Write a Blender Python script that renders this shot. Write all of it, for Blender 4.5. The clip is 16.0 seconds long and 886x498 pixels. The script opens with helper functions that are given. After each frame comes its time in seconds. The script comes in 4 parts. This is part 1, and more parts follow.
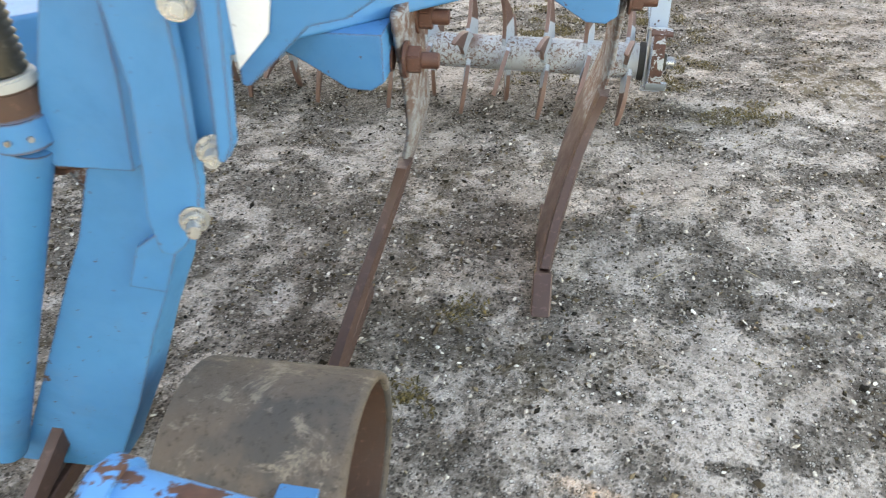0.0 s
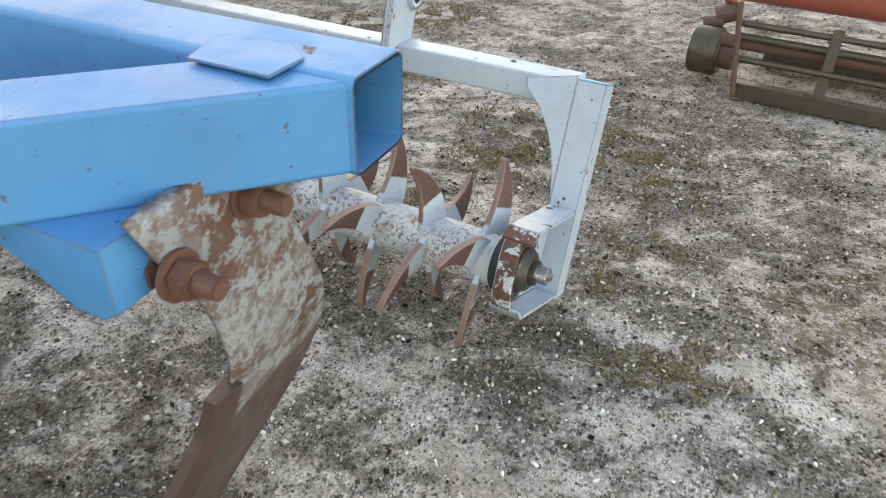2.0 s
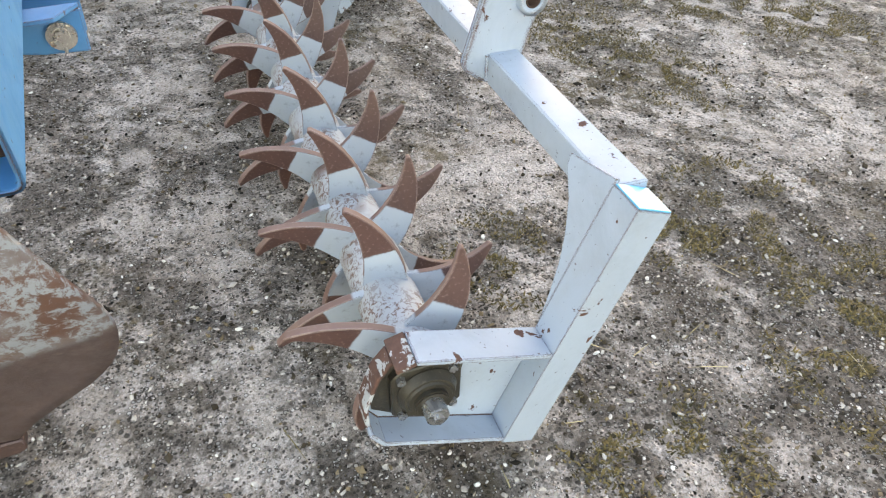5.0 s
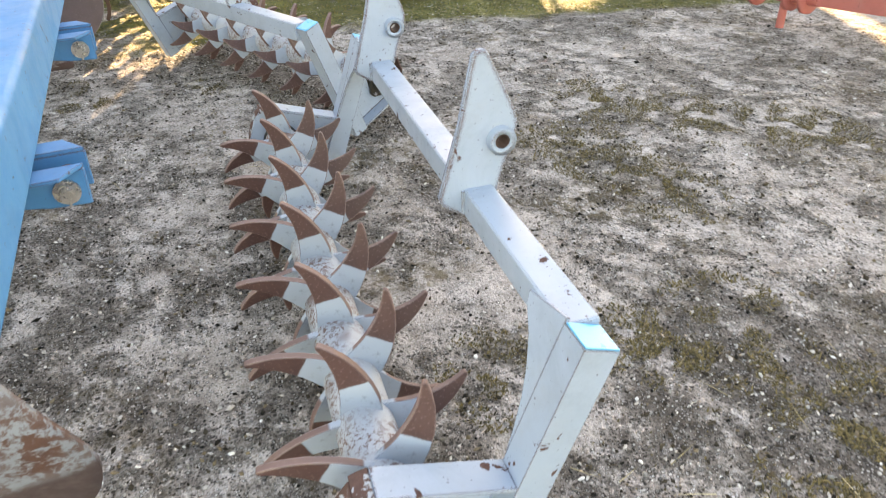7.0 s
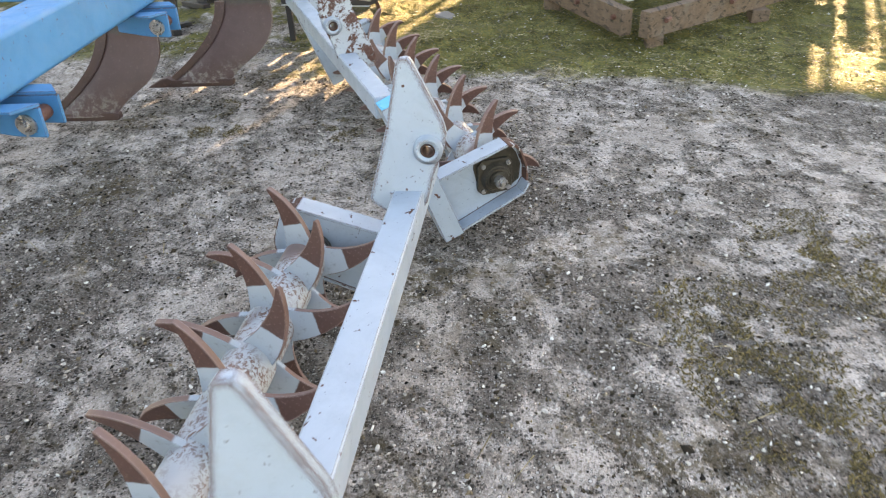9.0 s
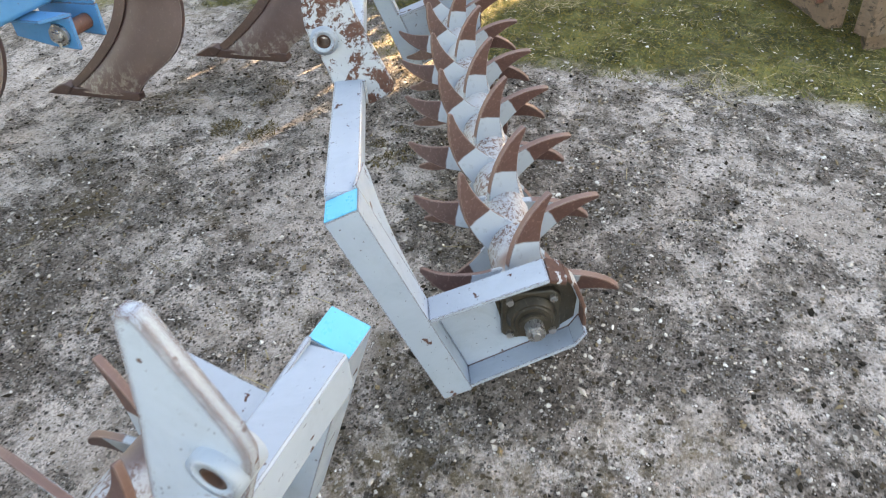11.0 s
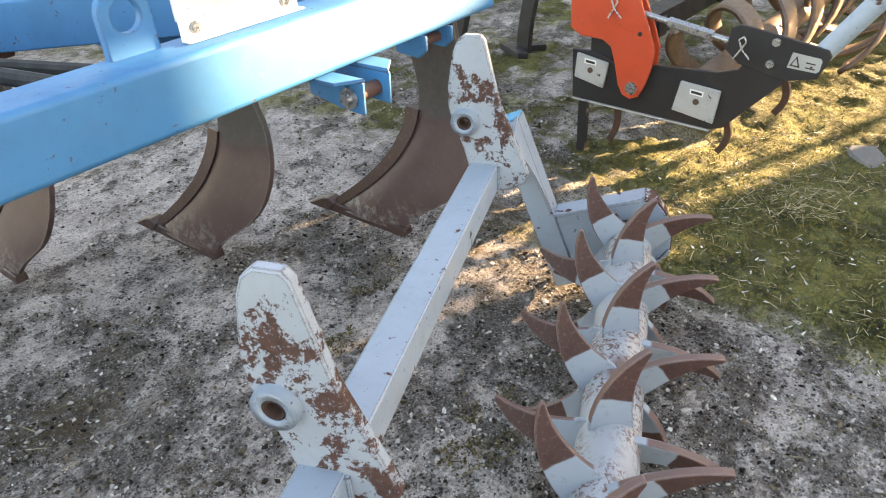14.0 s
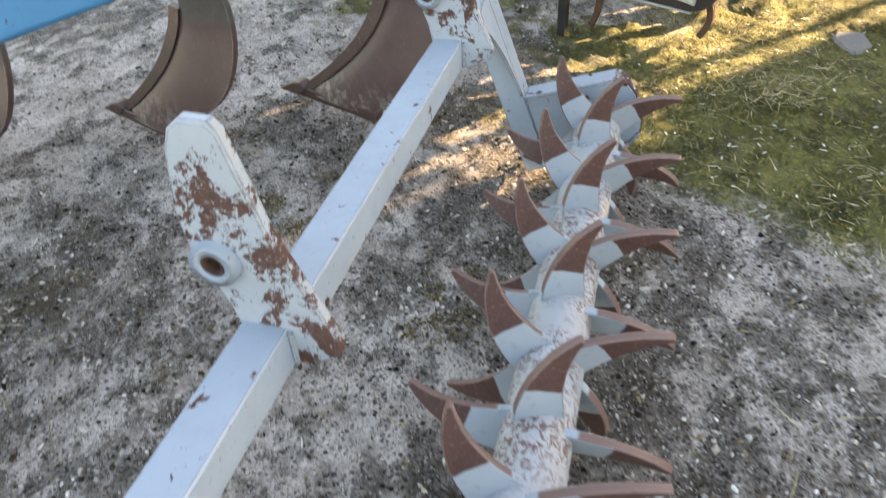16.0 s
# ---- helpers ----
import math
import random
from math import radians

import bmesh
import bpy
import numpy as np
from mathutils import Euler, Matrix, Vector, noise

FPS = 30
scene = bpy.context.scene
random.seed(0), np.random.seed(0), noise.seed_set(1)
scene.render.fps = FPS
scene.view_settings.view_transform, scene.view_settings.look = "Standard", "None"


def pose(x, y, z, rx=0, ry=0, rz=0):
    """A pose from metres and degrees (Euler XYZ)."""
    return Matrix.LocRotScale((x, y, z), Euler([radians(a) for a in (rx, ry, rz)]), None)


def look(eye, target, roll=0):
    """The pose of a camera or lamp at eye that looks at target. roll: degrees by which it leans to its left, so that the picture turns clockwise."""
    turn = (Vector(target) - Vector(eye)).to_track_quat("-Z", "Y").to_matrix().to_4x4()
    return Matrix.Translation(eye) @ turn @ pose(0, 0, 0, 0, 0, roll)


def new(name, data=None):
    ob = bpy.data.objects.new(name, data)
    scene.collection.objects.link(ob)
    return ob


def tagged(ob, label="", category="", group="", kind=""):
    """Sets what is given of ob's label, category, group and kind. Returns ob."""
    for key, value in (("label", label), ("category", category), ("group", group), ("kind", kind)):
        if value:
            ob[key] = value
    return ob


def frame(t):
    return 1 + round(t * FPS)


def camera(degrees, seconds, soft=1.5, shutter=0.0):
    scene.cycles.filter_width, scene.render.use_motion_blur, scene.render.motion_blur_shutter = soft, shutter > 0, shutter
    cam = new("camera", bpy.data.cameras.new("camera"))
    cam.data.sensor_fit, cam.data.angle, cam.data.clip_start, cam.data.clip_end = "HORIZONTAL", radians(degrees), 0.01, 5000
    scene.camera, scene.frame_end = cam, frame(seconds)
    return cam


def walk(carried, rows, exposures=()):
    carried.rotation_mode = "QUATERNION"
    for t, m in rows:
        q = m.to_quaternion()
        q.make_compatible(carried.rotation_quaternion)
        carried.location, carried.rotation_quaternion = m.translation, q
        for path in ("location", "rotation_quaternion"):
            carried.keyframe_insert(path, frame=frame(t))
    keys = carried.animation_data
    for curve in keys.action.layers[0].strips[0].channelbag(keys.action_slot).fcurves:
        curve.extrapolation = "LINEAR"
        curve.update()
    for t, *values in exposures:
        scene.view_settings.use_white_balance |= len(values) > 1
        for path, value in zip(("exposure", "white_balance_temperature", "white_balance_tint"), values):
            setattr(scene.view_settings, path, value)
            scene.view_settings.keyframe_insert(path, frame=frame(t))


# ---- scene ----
cam = camera(64.7, 16.0, soft=1.0, shutter=0.2)
PATH = [
    (0, (0.007, -0.047, 1.445), (-0.259, 1.541, 0.258), -1.7),
    (0.5, (0.253, 0.26, 1.356), (-0.035, 1.856, 0.186), -1.5),
    (1, (0.568, 0.676, 1.385), (0.231, 2.265, 0.219), -3.4),
    (1.5, (0.842, 1.073, 1.428), (0.27, 2.634, 0.317), -0.0),
    (2, (0.912, 1.468, 1.442), (0.234, 2.958, 0.294), 0.6),
    (2.5, (0.939, 1.843, 1.421), (0.081, 3.151, 0.175), -2.7),
    (3, (1.006, 2.209, 1.413), (-0.063, 3.223, 0.061), -1.6),
    (3.2, (0.956, 2.31, 1.39), (-0.1, 3.269, -0.011), 0.4),
    (5.3, (1.396, 2.637, 1.491), (0.001, 3.257, 0.199), 0.3),
    (5.5, (1.437, 2.631, 1.512), (0.031, 3.269, 0.241), 0.1),
    (6, (1.489, 2.654, 1.562), (-0.014, 3.353, 0.442), 1.2),
    (6.5, (1.516, 2.655, 1.565), (0.009, 3.348, 0.447), 0.1),
    (7, (1.395, 2.796, 1.583), (-0.175, 3.384, 0.492), -2.7),
    (7.5, (1.246, 3.097, 1.619), (-0.414, 3.555, 0.602), -1.9),
    (8, (1.011, 3.32, 1.614), (-0.679, 3.694, 0.611), -4.0),
    (8.5, (0.709, 3.554, 1.621), (-0.962, 3.728, 0.535), -4.9),
    (8.7, (0.595, 3.662, 1.604), (-1.101, 3.696, 0.544), -4.6),
    (10.8, (-0.824, 4.094, 1.538), (-2.31, 3.55, 0.315), -4.8),
    (11, (-0.931, 4.111, 1.533), (-2.409, 3.555, 0.305), -4.6),
    (11.5, (-1.228, 4.077, 1.513), (-2.746, 3.483, 0.356), -0.4),
    (12, (-1.49, 4.05, 1.516), (-2.963, 3.396, 0.332), -2.4),
    (12.3, (-1.645, 4.089, 1.54), (-3.063, 3.295, 0.375), -4.1),
    (12.5, (-1.741, 4.076, 1.512), (-3.102, 3.166, 0.363), -3.1),
    (12.9, (-1.871, 4.058, 1.526), (-3.153, 3.001, 0.414), -4.1),
    (13, (-1.912, 4.033, 1.534), (-3.199, 2.969, 0.433), -4.3),
    (13.5, (-2.076, 3.902, 1.542), (-3.474, 2.928, 0.494), -2.9),
    (14, (-2.233, 3.854, 1.539), (-3.539, 2.76, 0.491), -3.4),
    (14.5, (-2.346, 3.87, 1.547), (-3.62, 2.737, 0.501), -3.0),
    (15, (-2.376, 3.862, 1.552), (-3.645, 2.716, 0.514), -4.0),
    (15.5, (-2.379, 3.883, 1.544), (-3.634, 2.771, 0.454), -4.5),
    (15.8, (-2.341, 3.899, 1.513), (-3.543, 2.846, 0.31), -3.8),
    (15.9, (-2.303, 3.909, 1.476), (-3.498, 2.88, 0.247), -4.3),
    (16, (-2.252, 3.946, 1.481), (-3.436, 2.959, 0.208), -3.2),
]
walk(cam, [(t, look(eye, target, roll)) for t, eye, target, roll in PATH],
     [(0, 3.95, 9600, 18), (1, 4.15, 9600, 18), (2, 3.71, 9500, 17), (3, 3.75, 9500, 18), (5.3, 3.90, 9500, 20), (7, 3.87, 9500, 20), (8.5, 3.77, 8900, 20), (12.2, 3.89, 9100, 20), (13.4, 3.73, 8800, 19), (14.2, 3.45, 8700, 20), (15.3, 3.24, 8700, 20), (16, 3.65, 8600, 18)])

# ---- light ----
SUN_AZ, SUN_EL = -67.2, 12.0
world = bpy.data.worlds.new("sky")
scene.world = world
world.use_nodes = True
nt = world.node_tree
sky = nt.nodes.new("ShaderNodeTexSky")
sky.sky_type, sky.sun_disc = "NISHITA", False
sky.sun_elevation, sky.sun_rotation = radians(SUN_EL), radians(SUN_AZ % 360)
nt.links.new(sky.outputs[0], nt.nodes["Background"].inputs[0])
nt.nodes["Background"].inputs[1].default_value = 0.085
sun = new("sun", bpy.data.lights.new("sun", "SUN"))
sun.data.energy, sun.data.angle, sun.data.color = 4.4, radians(0.6), (1.0, 0.82, 0.55)
sun_way = Vector((math.sin(radians(SUN_AZ)) * math.cos(radians(SUN_EL)), math.cos(radians(SUN_AZ)) * math.cos(radians(SUN_EL)), math.sin(radians(SUN_EL))))
sun.matrix_world = look(sun_way * 30, (0, 0, 0))


# ---- materials ----
class Net:
    """A few short ways to wire a node material."""

    def __init__(self, name):
        self.m = bpy.data.materials.new(name)
        self.m.use_nodes = True
        self.t = self.m.node_tree
        self.p = self.t.nodes["Principled BSDF"]
        self.co = self.t.nodes.new("ShaderNodeTexCoord").outputs["Object"]

    def put(self, sock, v):
        if isinstance(v, (int, float)):
            sock.default_value = v
        elif isinstance(v, tuple):
            sock.default_value = (*v, 1) if len(v) == 3 else v
        else:
            self.t.links.new(v, sock)

    def noise(self, scale, detail=4, rough=0.6, warp=0.0, co=None):
        n = self.t.nodes.new("ShaderNodeTexNoise")
        self.t.links.new(co or self.co, n.inputs["Vector"])
        n.inputs["Scale"].default_value, n.inputs["Detail"].default_value = scale, detail
        n.inputs["Roughness"].default_value, n.inputs["Distortion"].default_value = rough, warp
        return n.outputs["Fac"]

    def voronoi(self, scale, feature="F1", out="Distance", co=None):
        n = self.t.nodes.new("ShaderNodeTexVoronoi")
        n.feature = feature
        self.t.links.new(co or self.co, n.inputs["Vector"])
        n.inputs["Scale"].default_value = scale
        return n.outputs[out]

    def ramp(self, fac, a, b, ca=0.0, cb=1.0):
        n = self.t.nodes.new("ShaderNodeMapRange")
        n.interpolation_type = "SMOOTHSTEP"
        self.put(n.inputs["Value"], fac)
        for k, v in (("From Min", a), ("From Max", b), ("To Min", ca), ("To Max", cb)):
            n.inputs[k].default_value = v
        return n.outputs["Result"]

    def mixc(self, fac, a, b, mode="MIX"):
        n = self.t.nodes.new("ShaderNodeMix")
        n.data_type, n.blend_type = "RGBA", mode
        self.put(n.inputs[0], fac)
        self.put(n.inputs[6], a)
        self.put(n.inputs[7], b)
        return n.outputs[2]

    def math(self, op, a, b=0.0):
        n = self.t.nodes.new("ShaderNodeMath")
        n.operation = op
        self.put(n.inputs[0], a)
        self.put(n.inputs[1], b)
        return n.outputs[0]

    def axis(self, k, co=None):
        n = self.t.nodes.new("ShaderNodeSeparateXYZ")
        self.t.links.new(co or self.co, n.inputs[0])
        return n.outputs[k]

    def edges(self, radius):
        """1 on sharp edges, 0 on flat faces."""
        bev = self.t.nodes.new("ShaderNodeBevel")
        bev.samples = 4
        bev.inputs["Radius"].default_value = radius
        geo = self.t.nodes.new("ShaderNodeNewGeometry")
        dot = self.t.nodes.new("ShaderNodeVectorMath")
        dot.operation = "DOT_PRODUCT"
        self.t.links.new(bev.outputs[0], dot.inputs[0])
        self.t.links.new(geo.outputs["Normal"], dot.inputs[1])
        return self.ramp(self.math("SUBTRACT", 1.0, dot.outputs["Value"]), 0.01, 0.22)

    def island(self):
        return self.t.nodes.new("ShaderNodeNewGeometry").outputs["Random Per Island"]

    def bump(self, height, strength, distance):
        n = self.t.nodes.new("ShaderNodeBump")
        self.put(n.inputs["Height"], height)
        n.inputs["Strength"].default_value, n.inputs["Distance"].default_value = strength, distance
        self.t.links.new(n.outputs[0], self.p.inputs["Normal"])

    def done(self, color, rough=0.5, metal=0.0, spec=0.5):
        self.put(self.p.inputs["Base Color"], color)
        self.put(self.p.inputs["Roughness"], rough)
        self.put(self.p.inputs["Metallic"], metal)
        self.put(self.p.inputs["Specular IOR Level"], spec)
        return self.m


def paint(name, col, rust=0.0, scale=14.0, rough=0.42, grime=(0.22, 0.20, 0.18), edge=0.0, fade=0.3, spec=0.5, ragged=0.0, reach=0.007):
    """Old machine paint: fading, dust, small chips and rust spots; rust 0 to 1 is the share that has flaked off, edge the wear along sharp edges."""
    n = Net(name)
    c = n.mixc(n.ramp(n.noise(2.3, 3), 0.35, 0.7, 0.0, fade), col, tuple(min(1, v * 1.2 + 0.03) for v in col))
    c = n.mixc(n.ramp(n.noise(5.0, 9, 0.72, 0.5), 0.42, 0.8, 0.0, 0.5), c, tuple(v * 0.62 for v in col))
    c = n.mixc(n.ramp(n.noise(6.0, 8, 0.7), 0.52, 0.85, 0.0, 0.45), c, grime)
    spots = n.noise(scale, 7, 0.62, 0.4)
    lim = 0.74 - 0.30 * rust
    chip = n.ramp(spots, lim, lim + 0.025)
    if ragged:
        crumble = n.noise(85, 7, 0.8, 0.4)
        chip = n.ramp(n.math("ADD", spots, n.math("MULTIPLY", n.math("SUBTRACT", crumble, 0.5), ragged)), lim, lim + 0.03)
        chip = n.math("MULTIPLY", chip, n.ramp(crumble, 0.38, 0.46, 0.25, 1.0))
    fine = n.ramp(n.noise(scale * 5, 3), 0.675, 0.71)
    chip = n.math("MAXIMUM", chip, n.math("MULTIPLY", fine, 0.75))
    if edge:
        e = n.edges(reach)
        wear = n.math("ADD", e, n.math("MULTIPLY", n.math("SUBTRACT", n.noise(42, 7, 0.75), 0.5), 0.9))
        wear = n.ramp(wear, 0.42 - 0.25 * edge, 0.50 - 0.25 * edge)
        chip = n.math("MAXIMUM", chip, n.math("MULTIPLY", wear, n.ramp(e, 0.02, 0.06)))
    rc = n.mixc(n.noise(60, 4), (0.035, 0.020, 0.017), (0.15, 0.068, 0.050))
    c = n.mixc(chip, c, rc)
    n.bump(n.math("ADD", n.math("MULTIPLY", chip, -0.6), n.math("MULTIPLY", n.noise(90, 3), 0.25)), 0.35, 0.002)
    return n.done(c, n.math("ADD", n.ramp(chip, 0, 1, rough, 0.85), n.ramp(n.noise(8, 6, 0.7), 0.4, 0.7, -0.06, 0.14)), 0.0, spec)


def rusty(name, a, b, rough=0.7, metal=0.0, scale=9.0):
    n = Net(name)
    c = n.mixc(n.noise(scale, 8, 0.7), a, b)
    c = n.mixc(n.ramp(n.noise(scale * 6, 4), 0.55, 0.75, 0, 0.5), c, tuple(v * 1.7 for v in b))
    n.bump(n.noise(scale * 12, 5, 0.7), 0.5, 0.002)
    return n.done(c, n.ramp(n.noise(scale * 2, 4), 0.3, 0.7, rough - 0.12, rough + 0.12), metal)


def claw_paint(name):
    """Blade of the spiked roller: grey paint at the root, bare brown steel towards the point."""
    n = Net(name)
    y = n.axis(1)
    x = n.math("ADD", n.axis(0), n.math("MULTIPLY", n.math("SUBTRACT", n.noise(26, 4), 0.5), 0.02))
    x = n.math("ADD", x, n.math("MULTIPLY", y, 0.25))
    worn = n.ramp(x, 0.148, 0.154)
    rim = n.math("MULTIPLY", n.ramp(n.math("ABSOLUTE", n.axis(2)), 0.0098, 0.0084), n.ramp(n.axis(0), 0.08, 0.09))
    worn = n.math("MAXIMUM", worn, rim)
    g = n.mixc(n.ramp(n.noise(30, 6), 0.56, 0.78), (0.36, 0.415, 0.475), (0.19, 0.19, 0.20))
    r = n.mixc(n.noise(25, 6), (0.048, 0.023, 0.021), (0.132, 0.062, 0.052))
    r = n.mixc(n.ramp(n.noise(120, 3), 0.55, 0.8, 0, 0.5), r, (0.30, 0.21, 0.18))
    r = n.mixc(n.math("MULTIPLY", rim, 0.7), r, (0.22, 0.13, 0.11))
    r = n.mixc(n.math("MULTIPLY", n.edges(0.005), n.ramp(n.noise(18, 3), 0.35, 0.55, 0.1, 0.75)), r, (0.42, 0.33, 0.30))
    g = n.mixc(n.ramp(n.math("ADD", n.edges(0.006), n.math("SUBTRACT", n.noise(45, 5), 0.5)), 0.5, 0.6), g, (0.07, 0.04, 0.03))
    n.bump(n.noise(140, 4), 0.3, 0.001)
    return n.done(n.mixc(worn, g, r), n.ramp(worn, 0, 1, 0.45, 0.5))


def pipe_paint(name):
    """Grey paint on the roller pipe, flaked off in fine scales that show brown."""
    n = Net(name)
    f = n.ramp(n.noise(75, 6, 0.75, 0.6), 0.50, 0.55)
    area = n.ramp(n.noise(4.5, 3), 0.34, 0.52)
    g = n.mixc(n.noise(9, 5), (0.36, 0.39, 0.43), (0.46, 0.48, 0.50))
    bare = n.ramp(n.noise(2.7, 2), 0.60, 0.66)
    k = n.math("MAXIMUM", n.math("MULTIPLY", f, area), n.math("MULTIPLY", bare, 0.9))
    c = n.mixc(k, g, n.mixc(n.noise(40, 4), (0.10, 0.052, 0.042), (0.25, 0.15, 0.125)))
    n.bump(k, 0.4, 0.0015)
    return n.done(c, 0.55)


def tine_steel(name, line):
    """Tine leg: chalky grey paint left in patches on the upper half, soil-brown steel below."""
    n = Net(name)
    z = n.math("ADD", n.axis(2), n.math("MULTIPLY", n.math("SUBTRACT", n.noise(5, 4), 0.5), 0.12))
    up = n.ramp(z, line - 0.02, line + 0.02)
    patch = n.ramp(n.noise(30, 9, 0.78, 0.3), 0.44, 0.53)
    patch = n.math("MULTIPLY", patch, n.ramp(n.noise(6, 4), 0.3, 0.6, 0.35, 1.0))
    brown = n.mixc(n.noise(11, 7), (0.042, 0.028, 0.028), (0.125, 0.083, 0.077))
    brown = n.mixc(n.ramp(n.noise(70, 4), 0.6, 0.8, 0, 0.4), brown, (0.22, 0.15, 0.12))
    rustc = n.mixc(n.noise(40, 5), (0.065, 0.030, 0.022), (0.165, 0.080, 0.056))
    brown = n.mixc(n.math("MULTIPLY", n.edges(0.006), n.ramp(n.noise(14, 4), 0.4, 0.6, 0.1, 0.6)), brown, (0.30, 0.25, 0.22))
    c = n.mixc(patch, n.mixc(n.noise(7, 4), (0.195, 0.212, 0.235), (0.29, 0.31, 0.335)), rustc)
    n.bump(n.noise(60, 6, 0.7), 0.5, 0.003)
    return n.done(n.mixc(up, brown, c), n.ramp(n.noise(20, 4), 0.3, 0.7, 0.5, 0.75), 0.15)


BLUE = paint("blue_paint", (0.009, 0.185, 0.415), 0.12, 10, 0.62, (0.13, 0.19, 0.27), 0.18, 0.25, 0.85)
BLUE_WORN = paint("worn_blue_paint", (0.03, 0.21, 0.47), 0.72, 11, 0.5)
CYAN = paint("light_blue_paint", (0.05, 0.45, 0.72), 0.05, 20, 0.32)
GREY = paint("grey_paint", (0.325, 0.39, 0.465), 0.32, 16, 0.42, (0.27, 0.27, 0.27), 0.6)
GREY_EDGE = paint("edge_worn_grey_paint", (0.315, 0.38, 0.46), 0.36, 16, 0.42, (0.27, 0.27, 0.27), 1.3, 0.3, 0.5, 0.0, 0.018)
GREY_FLAKED = paint("flaked_grey_paint", (0.36, 0.405, 0.46), 0.74, 11, 0.5, (0.27, 0.26, 0.25), 0.6, 0.3, 0.5, 0.55)
CLAW, PIPE, TINE = claw_paint("claw_paint"), pipe_paint("pipe_paint"), tine_steel("tine_steel", 0.40)


def blade_steel(name):
    """Tine without paint: rough grey-brown forging above, smoother purple-brown wear below, scoured pale at the foot."""
    n = Net(name)
    z = n.math("ADD", n.axis(2), n.math("MULTIPLY", n.math("SUBTRACT", n.noise(6, 5), 0.5), 0.14))
    upper = n.mixc(n.noise(34, 8, 0.8), (0.040, 0.033, 0.029), (0.135, 0.118, 0.105))
    lower = n.mixc(n.noise(9, 7, 0.65), (0.054, 0.030, 0.030), (0.128, 0.073, 0.071))
    lower = n.mixc(n.ramp(n.noise(70, 5, 0.75), 0.55, 0.75, 0, 0.45), lower, (0.20, 0.150, 0.135))
    c = n.mixc(n.ramp(z, 0.46, 0.50), lower, upper)
    scour = n.math("MULTIPLY", n.ramp(z, 0.20, 0.06), n.ramp(n.noise(22, 8, 0.8), 0.47, 0.60))
    c = n.mixc(n.math("MULTIPLY", scour, 0.7), c, (0.27, 0.245, 0.23))
    c = n.mixc(n.math("MULTIPLY", n.edges(0.012), n.ramp(n.noise(12, 4), 0.35, 0.6, 0.25, 0.8)), c, (0.26, 0.235, 0.215))
    n.bump(n.math("MULTIPLY", n.noise(60, 6, 0.75), n.ramp(z, 0.44, 0.52, 0.35, 1.2)), 0.6, 0.004)
    return n.done(c, n.ramp(z, 0.40, 0.52, 0.46, 0.8), 0.1)


TINE_BARE = blade_steel("bare_tine_steel")
RUST = rusty("rust_brown_steel", (0.035, 0.02, 0.015), (0.13, 0.065, 0.046))
RIM = paint("worn_rim_paint", (0.36, 0.38, 0.40), 0.95, 20, 0.5)
NUT = rusty("rusty_nut", (0.06, 0.024, 0.019), (0.16, 0.07, 0.05), 0.55, 0.0, 25)
WORN = rusty("soil_worn_steel", (0.045, 0.027, 0.025), (0.132, 0.077, 0.068), 0.5, 0.3)


def mud_steel(name):
    """Steel drum with dried mud: brown steel shows through, pale dried streaks round it, dark grey patches."""
    n = Net(name)
    m = n.t.nodes.new("ShaderNodeMapping")
    n.t.links.new(n.co, m.inputs[0])
    m.inputs["Scale"].default_value = (1.0, 0.35, 0.35)
    c = n.mixc(n.noise(9, 8, 0.72, 0.3, m.outputs[0]), (0.055, 0.040, 0.033), (0.165, 0.125, 0.100))
    c = n.mixc(n.ramp(n.noise(3.2, 5, 0.6), 0.44, 0.58, 0, 0.75), c, (0.052, 0.050, 0.050))
    c = n.mixc(n.ramp(n.noise(7, 9, 0.8, 0.5), 0.53, 0.64, 0, 0.8), c, (0.25, 0.205, 0.165))
    c = n.mixc(n.ramp(n.noise(60, 5, 0.8), 0.52, 0.66, 0, 0.6), c, (0.03, 0.022, 0.018))
    n.bump(n.math("ADD", n.noise(34, 8, 0.75), n.noise(8, 4)), 0.6, 0.006)
    return n.done(c, 0.85)


MUD = mud_steel("dried_mud_steel")
# dark greasy iron; also paints in shade on the red implement's rails
GREASE_AND_SHADE = rusty("greasy_or_shaded_iron", (0.02, 0.018, 0.014), (0.11, 0.095, 0.075), 0.4, 0.5, 20)
STEEL = rusty("bright_steel", (0.30, 0.30, 0.31), (0.50, 0.50, 0.50), 0.32, 0.9, 30)
BLACK = paint("black_paint", (0.016, 0.016, 0.019), 0.06, 14, 0.45, (0.07, 0.066, 0.062), 0.4)
RED = paint("red_paint", (0.60, 0.075, 0.03), 0.06, 12, 0.4, (0.30, 0.10, 0.07), 0.4)
RED_OLD = paint("faded_red_paint", (0.44, 0.125, 0.10), 0.25, 12, 0.6, (0.30, 0.20, 0.18))
WHITE = paint("white_plate", (0.80, 0.80, 0.79), 0.0, 20, 0.45, (0.55, 0.54, 0.52))
PADS = paint("grey_pad_paint", (0.40, 0.40, 0.39), 0.30, 20, 0.6)
RUBBER = rusty("black_rubber", (0.018, 0.018, 0.019), (0.045, 0.043, 0.04), 0.75)
BAR = rusty("worn_spiral_steel", (0.12, 0.078, 0.056), (0.30, 0.20, 0.145), 0.45, 0.3)


